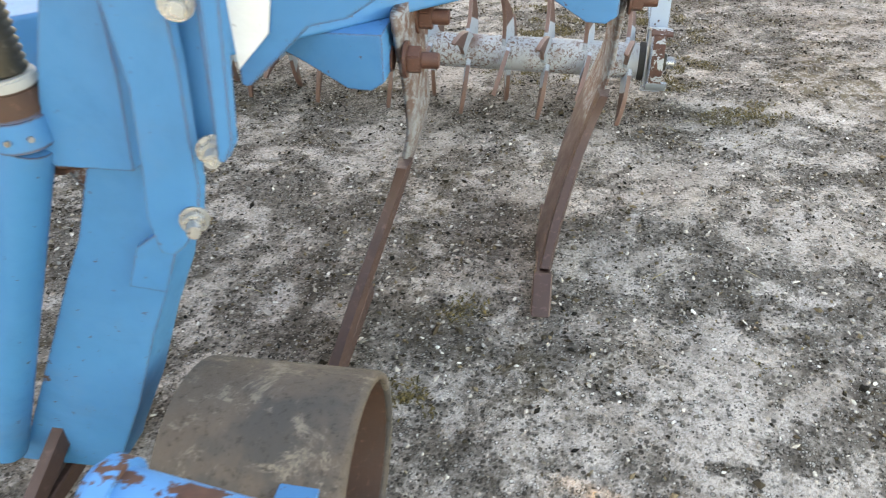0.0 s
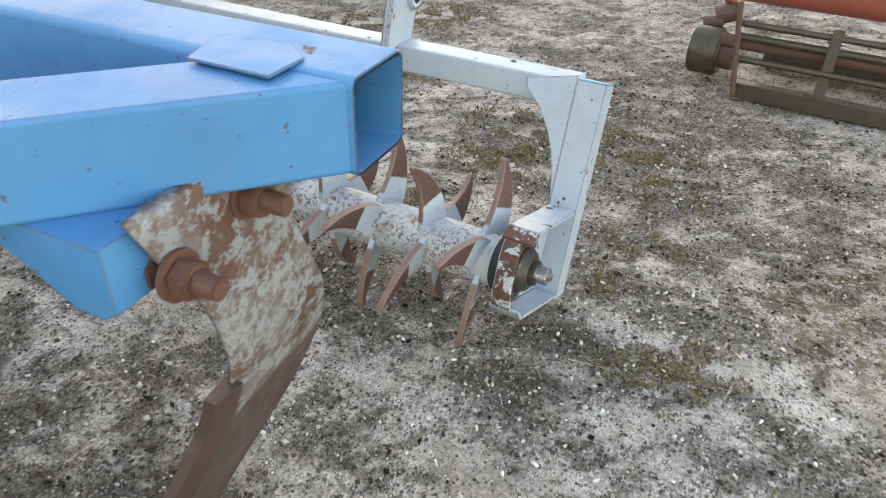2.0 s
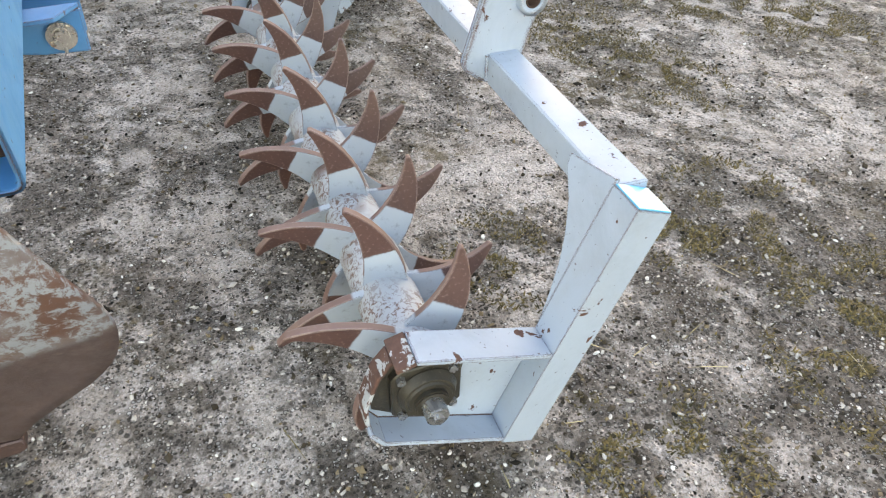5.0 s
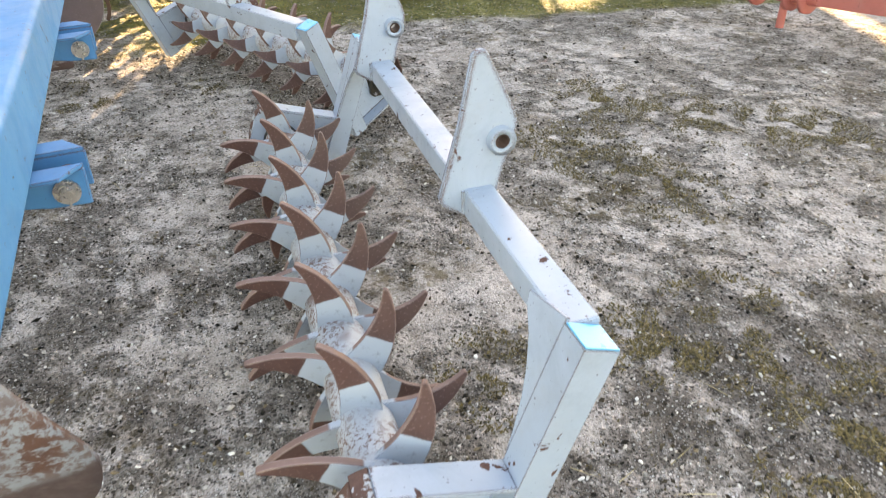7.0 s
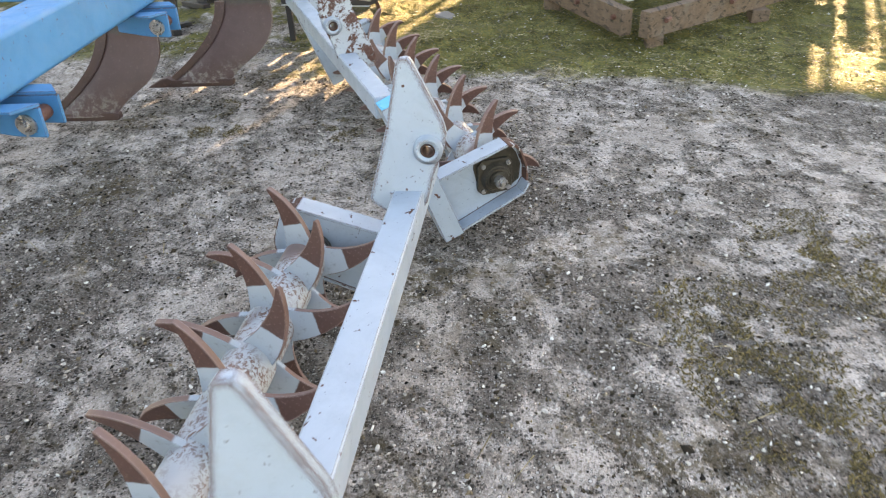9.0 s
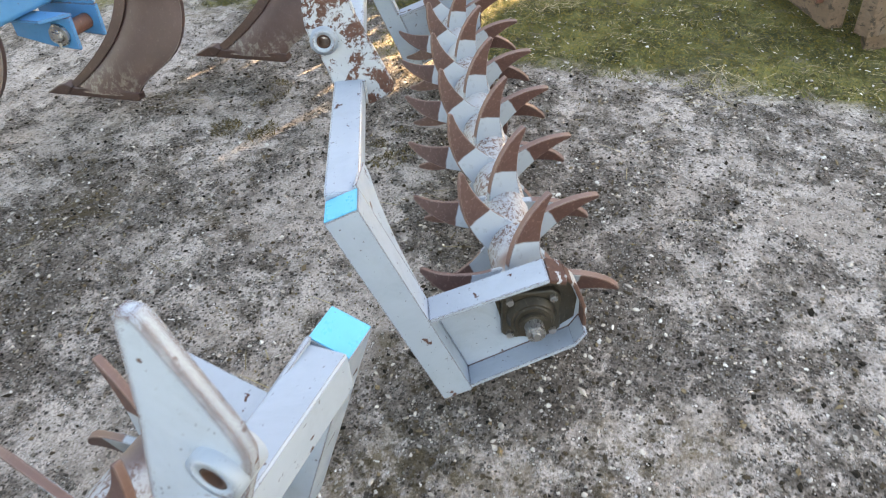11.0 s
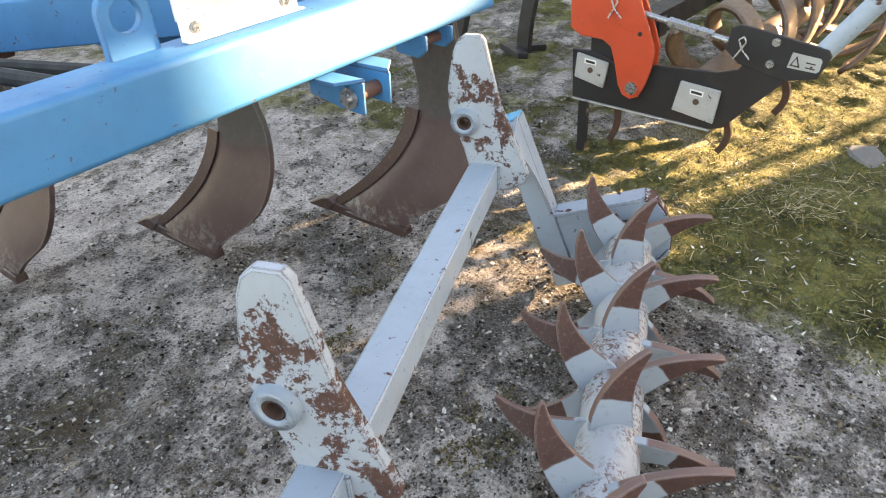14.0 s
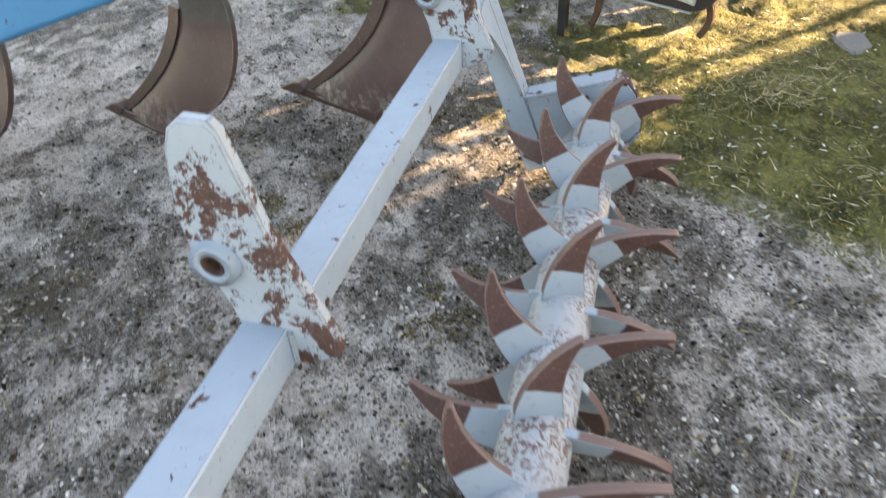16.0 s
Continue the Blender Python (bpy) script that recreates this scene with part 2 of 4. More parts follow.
def timber(name):
    n = Net(name)
    s = n.t.nodes.new("ShaderNodeMapping")
    n.t.links.new(n.co, s.inputs[0])
    s.inputs["Scale"].default_value = (1.5, 22, 22)
    g = n.noise(1.6, 6, 0.6, 0.6, s.outputs[0])
    c = n.mixc(g, (0.06, 0.038, 0.026), (0.21, 0.14, 0.095))
    c = n.mixc(n.ramp(n.noise(4, 5), 0.5, 0.75, 0, 0.6), c, (0.16, 0.145, 0.13))
    c = n.mixc(n.ramp(n.noise(1.2, 7, 0.7, 0.2, s.outputs[0]), 0.47, 0.40, 0, 0.85), c, (0.025, 0.018, 0.013))
    n.bump(g, 0.7, 0.006)
    return n.done(c, 0.8)


WOOD = timber("weathered_timber")


def ground_mat(name):
    """Trodden sandy earth with drifts of dark litter, grit and moss; mossy turf beyond the edge at the yard's side."""
    n = Net(name)
    at = n.t.nodes.new("ShaderNodeAttribute")
    at.attribute_name = "litter"
    lay = at.outputs["Fac"]
    mid, fine = n.noise(2.6, 8, 0.66, 0.5), n.noise(13, 8, 0.72)
    crumbs = n.noise(55, 7, 0.82)
    sand = n.mixc(n.ramp(mid, 0.32, 0.64), (0.50, 0.430, 0.385), (0.72, 0.640, 0.592))
    sand = n.mixc(n.ramp(fine, 0.36, 0.56, 0.65, 0.0), sand, (0.24, 0.200, 0.170))
    sand = n.mixc(n.ramp(n.noise(110, 6, 0.8), 0.36, 0.58, 0.72, 0.0), sand, (0.155, 0.126, 0.104))
    litter = n.math("ADD", n.math("ADD", lay, n.math("MULTIPLY", n.math("SUBTRACT", n.noise(1.7, 6, 0.7, 0.4), 0.5), 0.5)), n.math("MULTIPLY", n.math("SUBTRACT", n.noise(46, 8, 0.8, 0.4), 0.5), 1.9))
    broken = n.math("MULTIPLY", n.ramp(litter, 0.34, 0.74), n.ramp(crumbs, 0.42, 0.52, 0.45, 1.0))
    sand = n.mixc(n.math("MULTIPLY", broken, 0.84), sand, n.mixc(fine, (0.016, 0.012, 0.009), (0.17, 0.135, 0.105)))
    # embedded stones, two sizes, each its own tone; dark rim paints in crevice shade
    specks = n.voronoi(150)
    for size, share, gap in ((64, 0.30, 0.34), (125, 0.32, 0.40)):
        dist, tone = n.voronoi(size), n.voronoi(size, out="Color")
        here = n.ramp(n.math("SUBTRACT", n.axis(0, tone), n.ramp(lay, 0.15, 0.55, -0.16, 0.16)), share, share - 0.03)
        stone = n.mixc(n.ramp(n.axis(1, tone), 0.15, 0.9), (0.085, 0.072, 0.062), (0.74, 0.70, 0.66))
        sand = n.mixc(n.math("MULTIPLY", here, n.ramp(dist, gap + 0.24, gap, 0.0, 0.8)), sand, (0.035, 0.028, 0.023))
        sand = n.mixc(n.math("MULTIPLY", here, n.ramp(dist, gap, gap - 0.06, 0.0, 0.9)), sand, stone)
    # moss in drifts over the yard
    drift = n.math("MULTIPLY", n.ramp(n.noise(0.9, 6, 0.68, 0.8), 0.52, 0.64), n.ramp(n.noise(15, 8, 0.8), 0.45, 0.55))
    mossy = n.mixc(crumbs, (0.035, 0.027, 0.013), (0.24, 0.175, 0.09))
    c = n.mixc(n.math("MULTIPLY", drift, 0.75), sand, mossy)
    # the turf side
    slant = n.math("MULTIPLY", n.math("MAXIMUM", n.math("SUBTRACT", n.axis(1), 4.2), 0.0), 0.33)
    edge = n.math("ADD", n.math("SUBTRACT", n.axis(0), slant), n.math("MULTIPLY", n.math("SUBTRACT", n.noise(2.2, 8, 0.75), 0.5), 0.7))
    south = n.math("ADD", n.axis(1), n.math("MULTIPLY", n.math("SUBTRACT", n.noise(1.1, 6, 0.7), 0.5), 2.2))
    turf = n.math("MULTIPLY", n.ramp(edge, -4.28, -4.50), n.ramp(south, 2.2, 2.9))
    turf = n.math("MAXIMUM", turf, n.math("MULTIPLY", n.ramp(edge, -4.6, -5.2), n.ramp(n.noise(1.6, 6, 0.7), 0.44, 0.56)))
    green = n.mixc(n.ramp(n.noise(3.0, 8, 0.75, 0.4), 0.3, 0.7), (0.028, 0.040, 0.010), (0.175, 0.172, 0.045))
    green = n.mixc(n.ramp(crumbs, 0.47, 0.68, 0, 0.8), green, (0.42, 0.29, 0.035))
    green = n.mixc(n.ramp(n.noise(14, 9, 0.8), 0.44, 0.36, 0, 0.85), green, (0.022, 0.02, 0.009))
    green = n.mixc(n.ramp(n.noise(5, 9, 0.75), 0.57, 0.66, 0, 0.75), green, (0.20, 0.165, 0.135))
    c = n.mixc(n.math("MULTIPLY", turf, 0.93), c, green)
    hgt = n.math("ADD", n.math("MULTIPLY", fine, 0.8), n.math("MULTIPLY", n.math("SUBTRACT", 0.6, specks), 0.25))
    hgt = n.math("ADD", hgt, n.math("MULTIPLY", crumbs, n.ramp(litter, 0.35, 0.6, 0.25, 1.3)))
    n.bump(hgt, 1.0, 0.024)
    return n.done(c, 0.93, 0.0, 0.25)


GROUND = ground_mat("trodden_earth")


def stone_mat(name):
    n = Net(name)
    r = n.island()
    c = n.mixc(r, (0.10, 0.085, 0.07), (0.62, 0.57, 0.52))
    c = n.mixc(n.ramp(r, 0.90, 0.92), c, (0.74, 0.71, 0.67))
    return n.done(n.mixc(n.ramp(n.noise(90, 4), 0.45, 0.7, 0, 0.3), c, (0.2, 0.175, 0.15)), 0.85, 0, 0.3)


def litter_mat(name):
    """Broken leaf, soil and stone: mostly dark, some brown, a few pale."""
    n = Net(name)
    r = n.island()
    c = n.mixc(n.ramp(r, 0.0, 0.55), (0.010, 0.008, 0.006), (0.06, 0.045, 0.03))
    c = n.mixc(n.ramp(r, 0.60, 0.78), c, (0.20, 0.15, 0.095))
    c = n.mixc(n.ramp(r, 0.82, 0.90), c, (0.48, 0.43, 0.385))
    return n.done(c, 0.9, 0, 0.25)


def blade_mat(name, a, b):
    n = Net(name)
    return n.done(n.mixc(n.island(), a, b), 0.75, 0, 0.3)


STONE = stone_mat("grit")
CRUMB = litter_mat("leaf_litter")
GRASS = blade_mat("dull_grass", (0.035, 0.045, 0.010), (0.23, 0.21, 0.06))
STRAW = blade_mat("dry_straw", (0.20, 0.15, 0.07), (0.60, 0.50, 0.30))
MOSS = blade_mat("moss", (0.030, 0.025, 0.010), (0.23, 0.165, 0.065))
PALE = blade_mat("pale_leaf", (0.40, 0.36, 0.28), (0.80, 0.77, 0.70))
SLAB = rusty("weathered_stone", (0.13, 0.127, 0.12), (0.24, 0.235, 0.225), 0.85, 0.0, 12)
PLASTER = rusty("weathered_render", (0.36, 0.34, 0.31), (0.46, 0.44, 0.41), 0.9, 0.0, 2.0)


# ---- ways to build ----
def mesh_of(name, bm, m, smooth=False):
    me = bpy.data.meshes.new(name)
    if smooth:
        for f in bm.faces:
            f.smooth = True
        for e in bm.edges:
            if len(e.link_faces) == 2 and e.calc_face_angle(0) > 0.6:
                e.smooth = False
    bmesh.ops.recalc_face_normals(bm, faces=bm.faces)
    bm.to_mesh(me)
    bm.free()
    me.materials.append(m)
    return me


def thing(name, m, label, category, group=""):
    ob = new(name)
    ob.empty_display_size = 0.1
    ob.matrix_world = m
    return tagged(ob, label, category, group)


def part(name, bm, m, parent, label="", at=None, smooth=True):
    """Links a bmesh as one mesh object under a thing or a part, in the parent's own space."""
    own = isinstance(bm, bmesh.types.BMesh)
    ob = new(name, mesh_of(name, bm, m, smooth) if own else bm)
    if own and smooth:
        ob.modifiers.new("even_normals", "WEIGHTED_NORMAL").keep_sharp = True
    ob.parent = parent
    if at is not None:
        ob.matrix_basis = at
    return tagged(ob, label)


def bevelled(bm, w, seg=2, sharp=0.5):
    es = [e for e in bm.edges if len(e.link_faces) == 2 and e.calc_face_angle(0) > sharp]
    bmesh.ops.bevel(bm, geom=es, offset=w, segments=seg, affect="EDGES", profile=0.6, clamp_overlap=True)
    return bm


def box(lo, hi, w=0.004, seg=2):
    bm = bmesh.new()
    bmesh.ops.create_cube(bm, size=1)
    lo, hi = Vector(lo), Vector(hi)
    for v in bm.verts:
        v.co = Vector([(lo[i] + hi[i]) / 2 + v.co[i] * (hi[i] - lo[i]) for i in range(3)])
    return bevelled(bm, w, seg) if w else bm


def frame_of(a, b, up=(0, 0, 1)):
    """A pose at a whose z runs to b."""
    a, b = Vector(a), Vector(b)
    z = (b - a).normalized()
    x = Vector(up).cross(z)
    if x.length < 1e-4:
        x = Vector((1, 0, 0)).cross(z)
    x.normalize()
    y = z.cross(x)
    return Matrix.Translation(a) @ Matrix((x, y, z)).transposed().to_4x4()


def rod(a, b, r, seg=16, r2=None, bev=0.0):
    bm = bmesh.new()
    a, b = Vector(a), Vector(b)
    bmesh.ops.create_cone(bm, cap_ends=True, segments=seg, radius1=r, radius2=r if r2 is None else r2, depth=(b - a).length)
    if bev:
        es = [e for e in bm.edges if e.calc_face_angle(0) > 1.0]
        bmesh.ops.bevel(bm, geom=es, offset=bev, segments=2, affect="EDGES", clamp_overlap=True)
    bm.transform(frame_of(a, b) @ Matrix.Translation((0, 0, (b - a).length / 2)))
    return bm


def bar(a, b, w, h, bev=0.008, up=(0, 0, 1)):
    """A box from a to b: w across, h in the direction nearest to up."""
    a, b = Vector(a), Vector(b)
    L = (b - a).length
    bm = box((-w / 2, -h / 2, 0), (w / 2, h / 2, L), bev)
    bm.transform(frame_of(a, b, up))
    return bm


def hollow(a, b, w, h, wall, rad=0.016, up=(0, 0, 1)):
    """A square tube, open at both ends, with rounded edges."""
    def loop(w2, h2, r):
        pts = []
        for cx, cy, s in ((1, 1, 0), (-1, 1, 90), (-1, -1, 180), (1, -1, 270)):
            for k in range(4):
                t = radians(s + 30 * k)
                pts.append((cx * (w2 / 2 - r) + r * math.cos(t), cy * (h2 / 2 - r) + r * math.sin(t)))
        return pts
    a, b = Vector(a), Vector(b)
    L = (b - a).length
    bm = bmesh.new()
    o, i = loop(w, h, rad), loop(w - 2 * wall, h - 2 * wall, max(rad - wall, 0.004))
    ring = [[bm.verts.new((x, y, z)) for x, y in pts] for pts, z in ((o, 0), (o, L), (i, L), (i, 0))]
    n = len(o)
    for r0, r1 in ((0, 1), (1, 2), (2, 3), (3, 0)):
        for k in range(n):
            bm.faces.new((ring[r0][k], ring[r0][(k + 1) % n], ring[r1][(k + 1) % n], ring[r1][k]))
    bm.transform(frame_of(a, b, up))
    return bm


def plate(pts, thick, m=None, holes=(), bev=0.003):
    """A flat plate from an outline in x, y, with round holes (x, y, r); thickness along z, about 0."""
    bm = bmesh.new()
    loops = [list(pts)]
    for x, y, r in holes:
        loops.append([(x + r * math.cos(2 * math.pi * k / 18), y + r * math.sin(2 * math.pi * k / 18)) for k in range(18)])
    es = []
    for lp in loops:
        vs = [bm.verts.new((x, y, -thick / 2)) for x, y in lp]
        es += [bm.edges.new((vs[k], vs[(k + 1) % len(vs)])) for k in range(len(vs))]
    if len(loops) == 1:
        bm.faces.new([e.verts[0] for e in es])
    else:
        bmesh.ops.triangle_fill(bm, use_beauty=True, edges=es)
    r = bmesh.ops.extrude_face_region(bm, geom=bm.faces[:])
    for v in r["geom"]:
        if isinstance(v, bmesh.types.BMVert):
            v.co.z += thick
    bmesh.ops.recalc_face_normals(bm, faces=bm.faces)
    if bev:
        es = [e for e in bm.edges if len(e.link_faces) == 2 and e.calc_face_angle(0) > 0.9]
        bmesh.ops.bevel(bm, geom=es, offset=bev, segments=1, affect="EDGES", clamp_overlap=True)
    if m is not None:
        bm.transform(m)
    return bm


def tube_ring(a, b, r, hole, seg=22):
    """A bush: a thick ring from a to b."""
    a, b = Vector(a), Vector(b)
    L = (b - a).length
    bm = bmesh.new()
    ring = [[bm.verts.new((q * math.cos(2 * math.pi * k / seg), q * math.sin(2 * math.pi * k / seg), z)) for k in range(seg)]
            for q, z in ((r, 0.0), (r, L), (hole, L), (hole, 0.0))]
    for i in range(4):
        for k in range(seg):
            bm.faces.new((ring[i][k], ring[i][(k + 1) % seg], ring[(i + 1) % 4][(k + 1) % seg], ring[(i + 1) % 4][k]))
    bm.transform(frame_of(a, b))
    return bm


def joined(*bms):
    out = bmesh.new()
    for b in bms:
        me = bpy.data.meshes.new("tmp")
        b.to_mesh(me)
        b.free()
        out.from_mesh(me)
        bpy.data.meshes.remove(me)
    return out


def bolt(a, way, r, head, stud, stud_r):
    """A hexagon nut on a washer with the stud standing out of it, from a along way."""
    a, w = Vector(a), Vector(way).normalized()
    return joined(rod(a, a + w * head * 0.2, r * 1.25, 18), rod(a + w * head * 0.2, a + w * head, r, 6, None, r * 0.08), rod(a + w * head, a + w * (head + stud), stud_r, 12, stud_r * 0.95, stud_r * 0.1))


YZ = Matrix(((0, 0, 1, 0), (1, 0, 0, 0), (0, 1, 0, 0), (0, 0, 0, 1)))  # outline x, y -> world y, z; thickness -> x
XZ = Matrix(((1, 0, 0, 0), (0, 0, -1, 0), (0, 1, 0, 0), (0, 0, 0, 1)))  # outline x, y -> world x, z; thickness -> y


def smooth_curve(keys, x):
    """Cubic through (x, y) keys in rising x."""
    xs, ys = [k[0] for k in keys], [k[1] for k in keys]
    if x <= xs[0]:
        return ys[0]
    if x >= xs[-1]:
        return ys[-1]
    i = max(k for k in range(len(xs) - 1) if xs[k] <= x)

    def slope(k):
        if k == 0:
            return (ys[1] - ys[0]) / (xs[1] - xs[0])
        if k == len(xs) - 1:
            return (ys[-1] - ys[-2]) / (xs[-1] - xs[-2])
        return (ys[k + 1] - ys[k - 1]) / (xs[k + 1] - xs[k - 1])
    h = xs[i + 1] - xs[i]
    t = (x - xs[i]) / h
    return ((2 * t ** 3 - 3 * t ** 2 + 1) * ys[i] + (t ** 3 - 2 * t ** 2 + t) * h * slope(i)
            + (3 * t ** 2 - 2 * t ** 3) * ys[i + 1] + (t ** 3 - t ** 2) * h * slope(i + 1))


# ---- the yard ----
def inside(x, y):
    """1 over the yard, falling to 0 at its far margin."""
    return max(0.0, min(1.0, x + 9.4, 4.4 - x, y + 2.9, 9.9 - y))


def ground_z(x, y):
    k = inside(x, y)
    if k == 0.0:
        return -0.012
    z = 0.018 * noise.noise(Vector((x * 0.7, y * 0.7, 3.1))) + 0.012 * noise.noise(Vector((x * 2.6, y * 2.6, 8.0))) + 0.007 * noise.noise(Vector((x * 8, y * 8, 1.0)))
    z += 0.025 * min(1, max(0, (-4.2 - x) * 1.5)) * (0.6 + noise.noise(Vector((x * 3, y * 3, 5.0))))
    if x < -4.1:
        z += 0.022 * min(1, (-4.1 - x) * 3) * (noise.noise(Vector((x * 9, y * 9, 2.0))) + 0.6 * noise.noise(Vector((x * 17, y * 17, 6.0))))
    return z * k - 0.012


DRAGS = ((-0.69, 2.06, -0.71, 1.36), (0.60, 2.10, 0.66, 1.60), (0.66, 1.60, 0.68, 1.15))


def litter_at(x, y):
    """How thick the loose litter lies: 0 on trodden stretches, 1 in the drifts."""
    k = inside(x, y)
    if k == 0.0:
        return 0.38
    p = Vector((x, y, 0))
    d = 0.38 * noise.noise(p * 0.8 + Vector((3, 1, 7))) + 0.50 * noise.noise(Vector((x * 2.6, y * 4.6, 2.0))) + 0.52 * noise.noise(p * 8.0) + 0.60 * noise.noise(p * 19.0)
    # denser litter under both rollers: crumbs lying there, and shade put in as darkness
    for ox, oy, turn in ((-1.745, 3.618, -4.6), (-2.04, 3.46, 202.5)):
        ca, sa = math.cos(radians(turn)), math.sin(radians(turn))
        along, off = (x - ox) * ca + (y - oy) * sa, (y - oy) * ca - (x - ox) * sa + 0.45
        if -0.1 < along < 2.4:
            d += 0.42 * math.exp(-(off / 0.26) ** 2)
    # marks where something was dragged over the yard
    for ax, ay, bx, by in DRAGS:
        vx, vy = bx - ax, by - ay
        u = ((x - ax) * vx + (y - ay) * vy) / (vx * vx + vy * vy)
        if -0.1 < u < 1.1:
            off = ((x - ax) * vy - (y - ay) * vx) / math.hypot(vx, vy) + 0.03 * noise.noise(Vector((x * 5, y * 5, 4.4)))
            d += 0.75 * math.exp(-(off / 0.035) ** 2) * (0.6 + 0.8 * noise.noise(Vector((x * 7, y * 7, 9.9))))
    return min(1.0, max(0.0, 0.38 + 0.62 * d * k))


def yard():
    def axis(lo, hi, step, far):
        mid = list(np.arange(lo, hi + 1e-6, step))
        out = [far * k ** 2.2 for k in (0.06, 0.1, 0.16, 0.25, 0.4, 0.6, 0.8, 1.0)]
        return np.array([lo - o for o in reversed(out)] + mid + [hi + o for o in out])
    xs, ys = axis(-9.5, 4.5, 0.04, 900.0), axis(-3.0, 10.0, 0.04, 900.0)
    lay = [litter_at(x, y) for y in ys for x in xs]
    it = iter(lay)
    verts = [(x, y, ground_z(x, y) + 0.005 * next(it)) for y in ys for x in xs]
    nx, ny = len(xs), len(ys)
    faces = [(j * nx + i, j * nx + i + 1, (j + 1) * nx + i + 1, (j + 1) * nx + i) for j in range(ny - 1) for i in range(nx - 1)]
    me = bpy.data.meshes.new("ground")
    me.from_pydata(verts, [], faces)
    me.attributes.new("litter", "FLOAT", "POINT").data.foreach_set("value", lay)
    for p in me.polygons:
        p.use_smooth = True
    me.materials.append(GROUND)
    tagged(new("ground", me), "trodden grey-brown earth yard with grit and moss", "ground", kind="structure")


yard()

# unseen wall added to shade the yard; its gaps let sun strips through
wall = thing("sun_block_west", pose(-12.2, 6, 0), "unseen wall added to shade the yard, with gaps for sun strips", "wall")
tagged(wall, kind="structure")
for y0, y1, z0, z1 in ((-14.0, -1.05, -0.1, 5.8), (-1.05, -0.46, 1.96, 5.8), (0.05, 0.34, -0.1, 1.70), (0.34, 3.17, -0.1, 5.8), (-0.455, 0.335, 2.15, 2.84), (3.17, 4.00, 1.92, 5.8), (4.00, 5.64, -0.1, 5.8), (5.64, 6.0, 2.75, 5.8), (6.0, 12.0, -0.1, 5.8)):
    part("sun_block_panel", box((-0.2, y0, z0), (0.2, y1, z1), 0.01), PLASTER, wall)
sun_block_gable = plate([(-0.46, 2.86), (0.34, 3.31), (0.34, 5.8), (-0.46, 5.8)], 0.4, YZ, bev=0.0)
part("sun_block_panel", sun_block_gable, PLASTER, wall)
# slats and posts added in the gaps to break up the sun strips
for k, w in enumerate((0.13, 0.10, 0.14, 0.105, 0.11)):
    y = -0.44 + 0.165 * k
    part("sun_block_slat", box((-0.02, y, 1.85), (0.02, y + w, 2.14), 0.004), WOOD, wall)
for y, w, z in ((-0.90, 0.03, 1.96), (-0.20, 0.04, 1.86), (3.25, 0.05, 1.92), (3.40, 0.05, 1.92), (3.55, 0.16, 1.70), (3.80, 0.04, 1.92), (3.90, 0.05, 1.92)):
    part("post", box((-0.05, y, -0.1), (0.05, y + w, z), 0.004), WOOD, wall)


# ---- spiked rollers ----
LEG_D, LEG_N = Vector((0, -0.344, -0.939)), Vector((0, -0.939, 0.344))
LEG_0 = Vector((0, 0.0, 0.668))
LONG = 2.30
AX = Vector((0, -0.437, 0.266))


def leg_point(n, s, x=0.0):
    p = LEG_0 + LEG_N * n + LEG_D * s
    return Vector((x, p.y, p.z))


def strip(path, thick, x0, x1):
    """A bent flat strip: the path in y, z, given thickness, from x0 to x1."""
    bm = bmesh.new()
    rows = []
    for k, (y, z) in enumerate(path):
        a, b = path[max(k - 1, 0)], path[min(k + 1, len(path) - 1)]
        t = Vector((b[0] - a[0], b[1] - a[1])).normalized()
        n = Vector((-t.y, t.x)) * thick / 2
        rows.append([bm.verts.new(c) for c in ((x0, y + n.x, z + n.y), (x1, y + n.x, z + n.y), (x1, y - n.x, z - n.y), (x0, y - n.x, z - n.y))])
    for r0, r1 in zip(rows, rows[1:]):
        for k in range(4):
            bm.faces.new((r0[k], r0[(k + 1) % 4], r1[(k + 1) % 4], r1[k]))
    bm.faces.new(rows[0])
    bm.faces.new(rows[-1][::-1])
    bmesh.ops.recalc_face_normals(bm, faces=bm.faces)
    return bevelled(bm, 0.002, 1, 0.9)


def claw_mesh():
    outline = [(.045, -.053), (.075, -.052), (.105, -.048), (.140, -.039), (.175, -.025), (.207, -.007), (.236, .015), (.262, .042), (.279, .066),
               (.280, .075), (.272, .077), (.250, .066), (.222, .056), (.190, .049), (.160, .046), (.130, .045), (.105, .047), (.080, .051), (.045, .056)]
    return mesh_of("claw", plate(outline, 0.020, bev=0.0025), CLAW, True)


CLAW_MESH = claw_mesh()


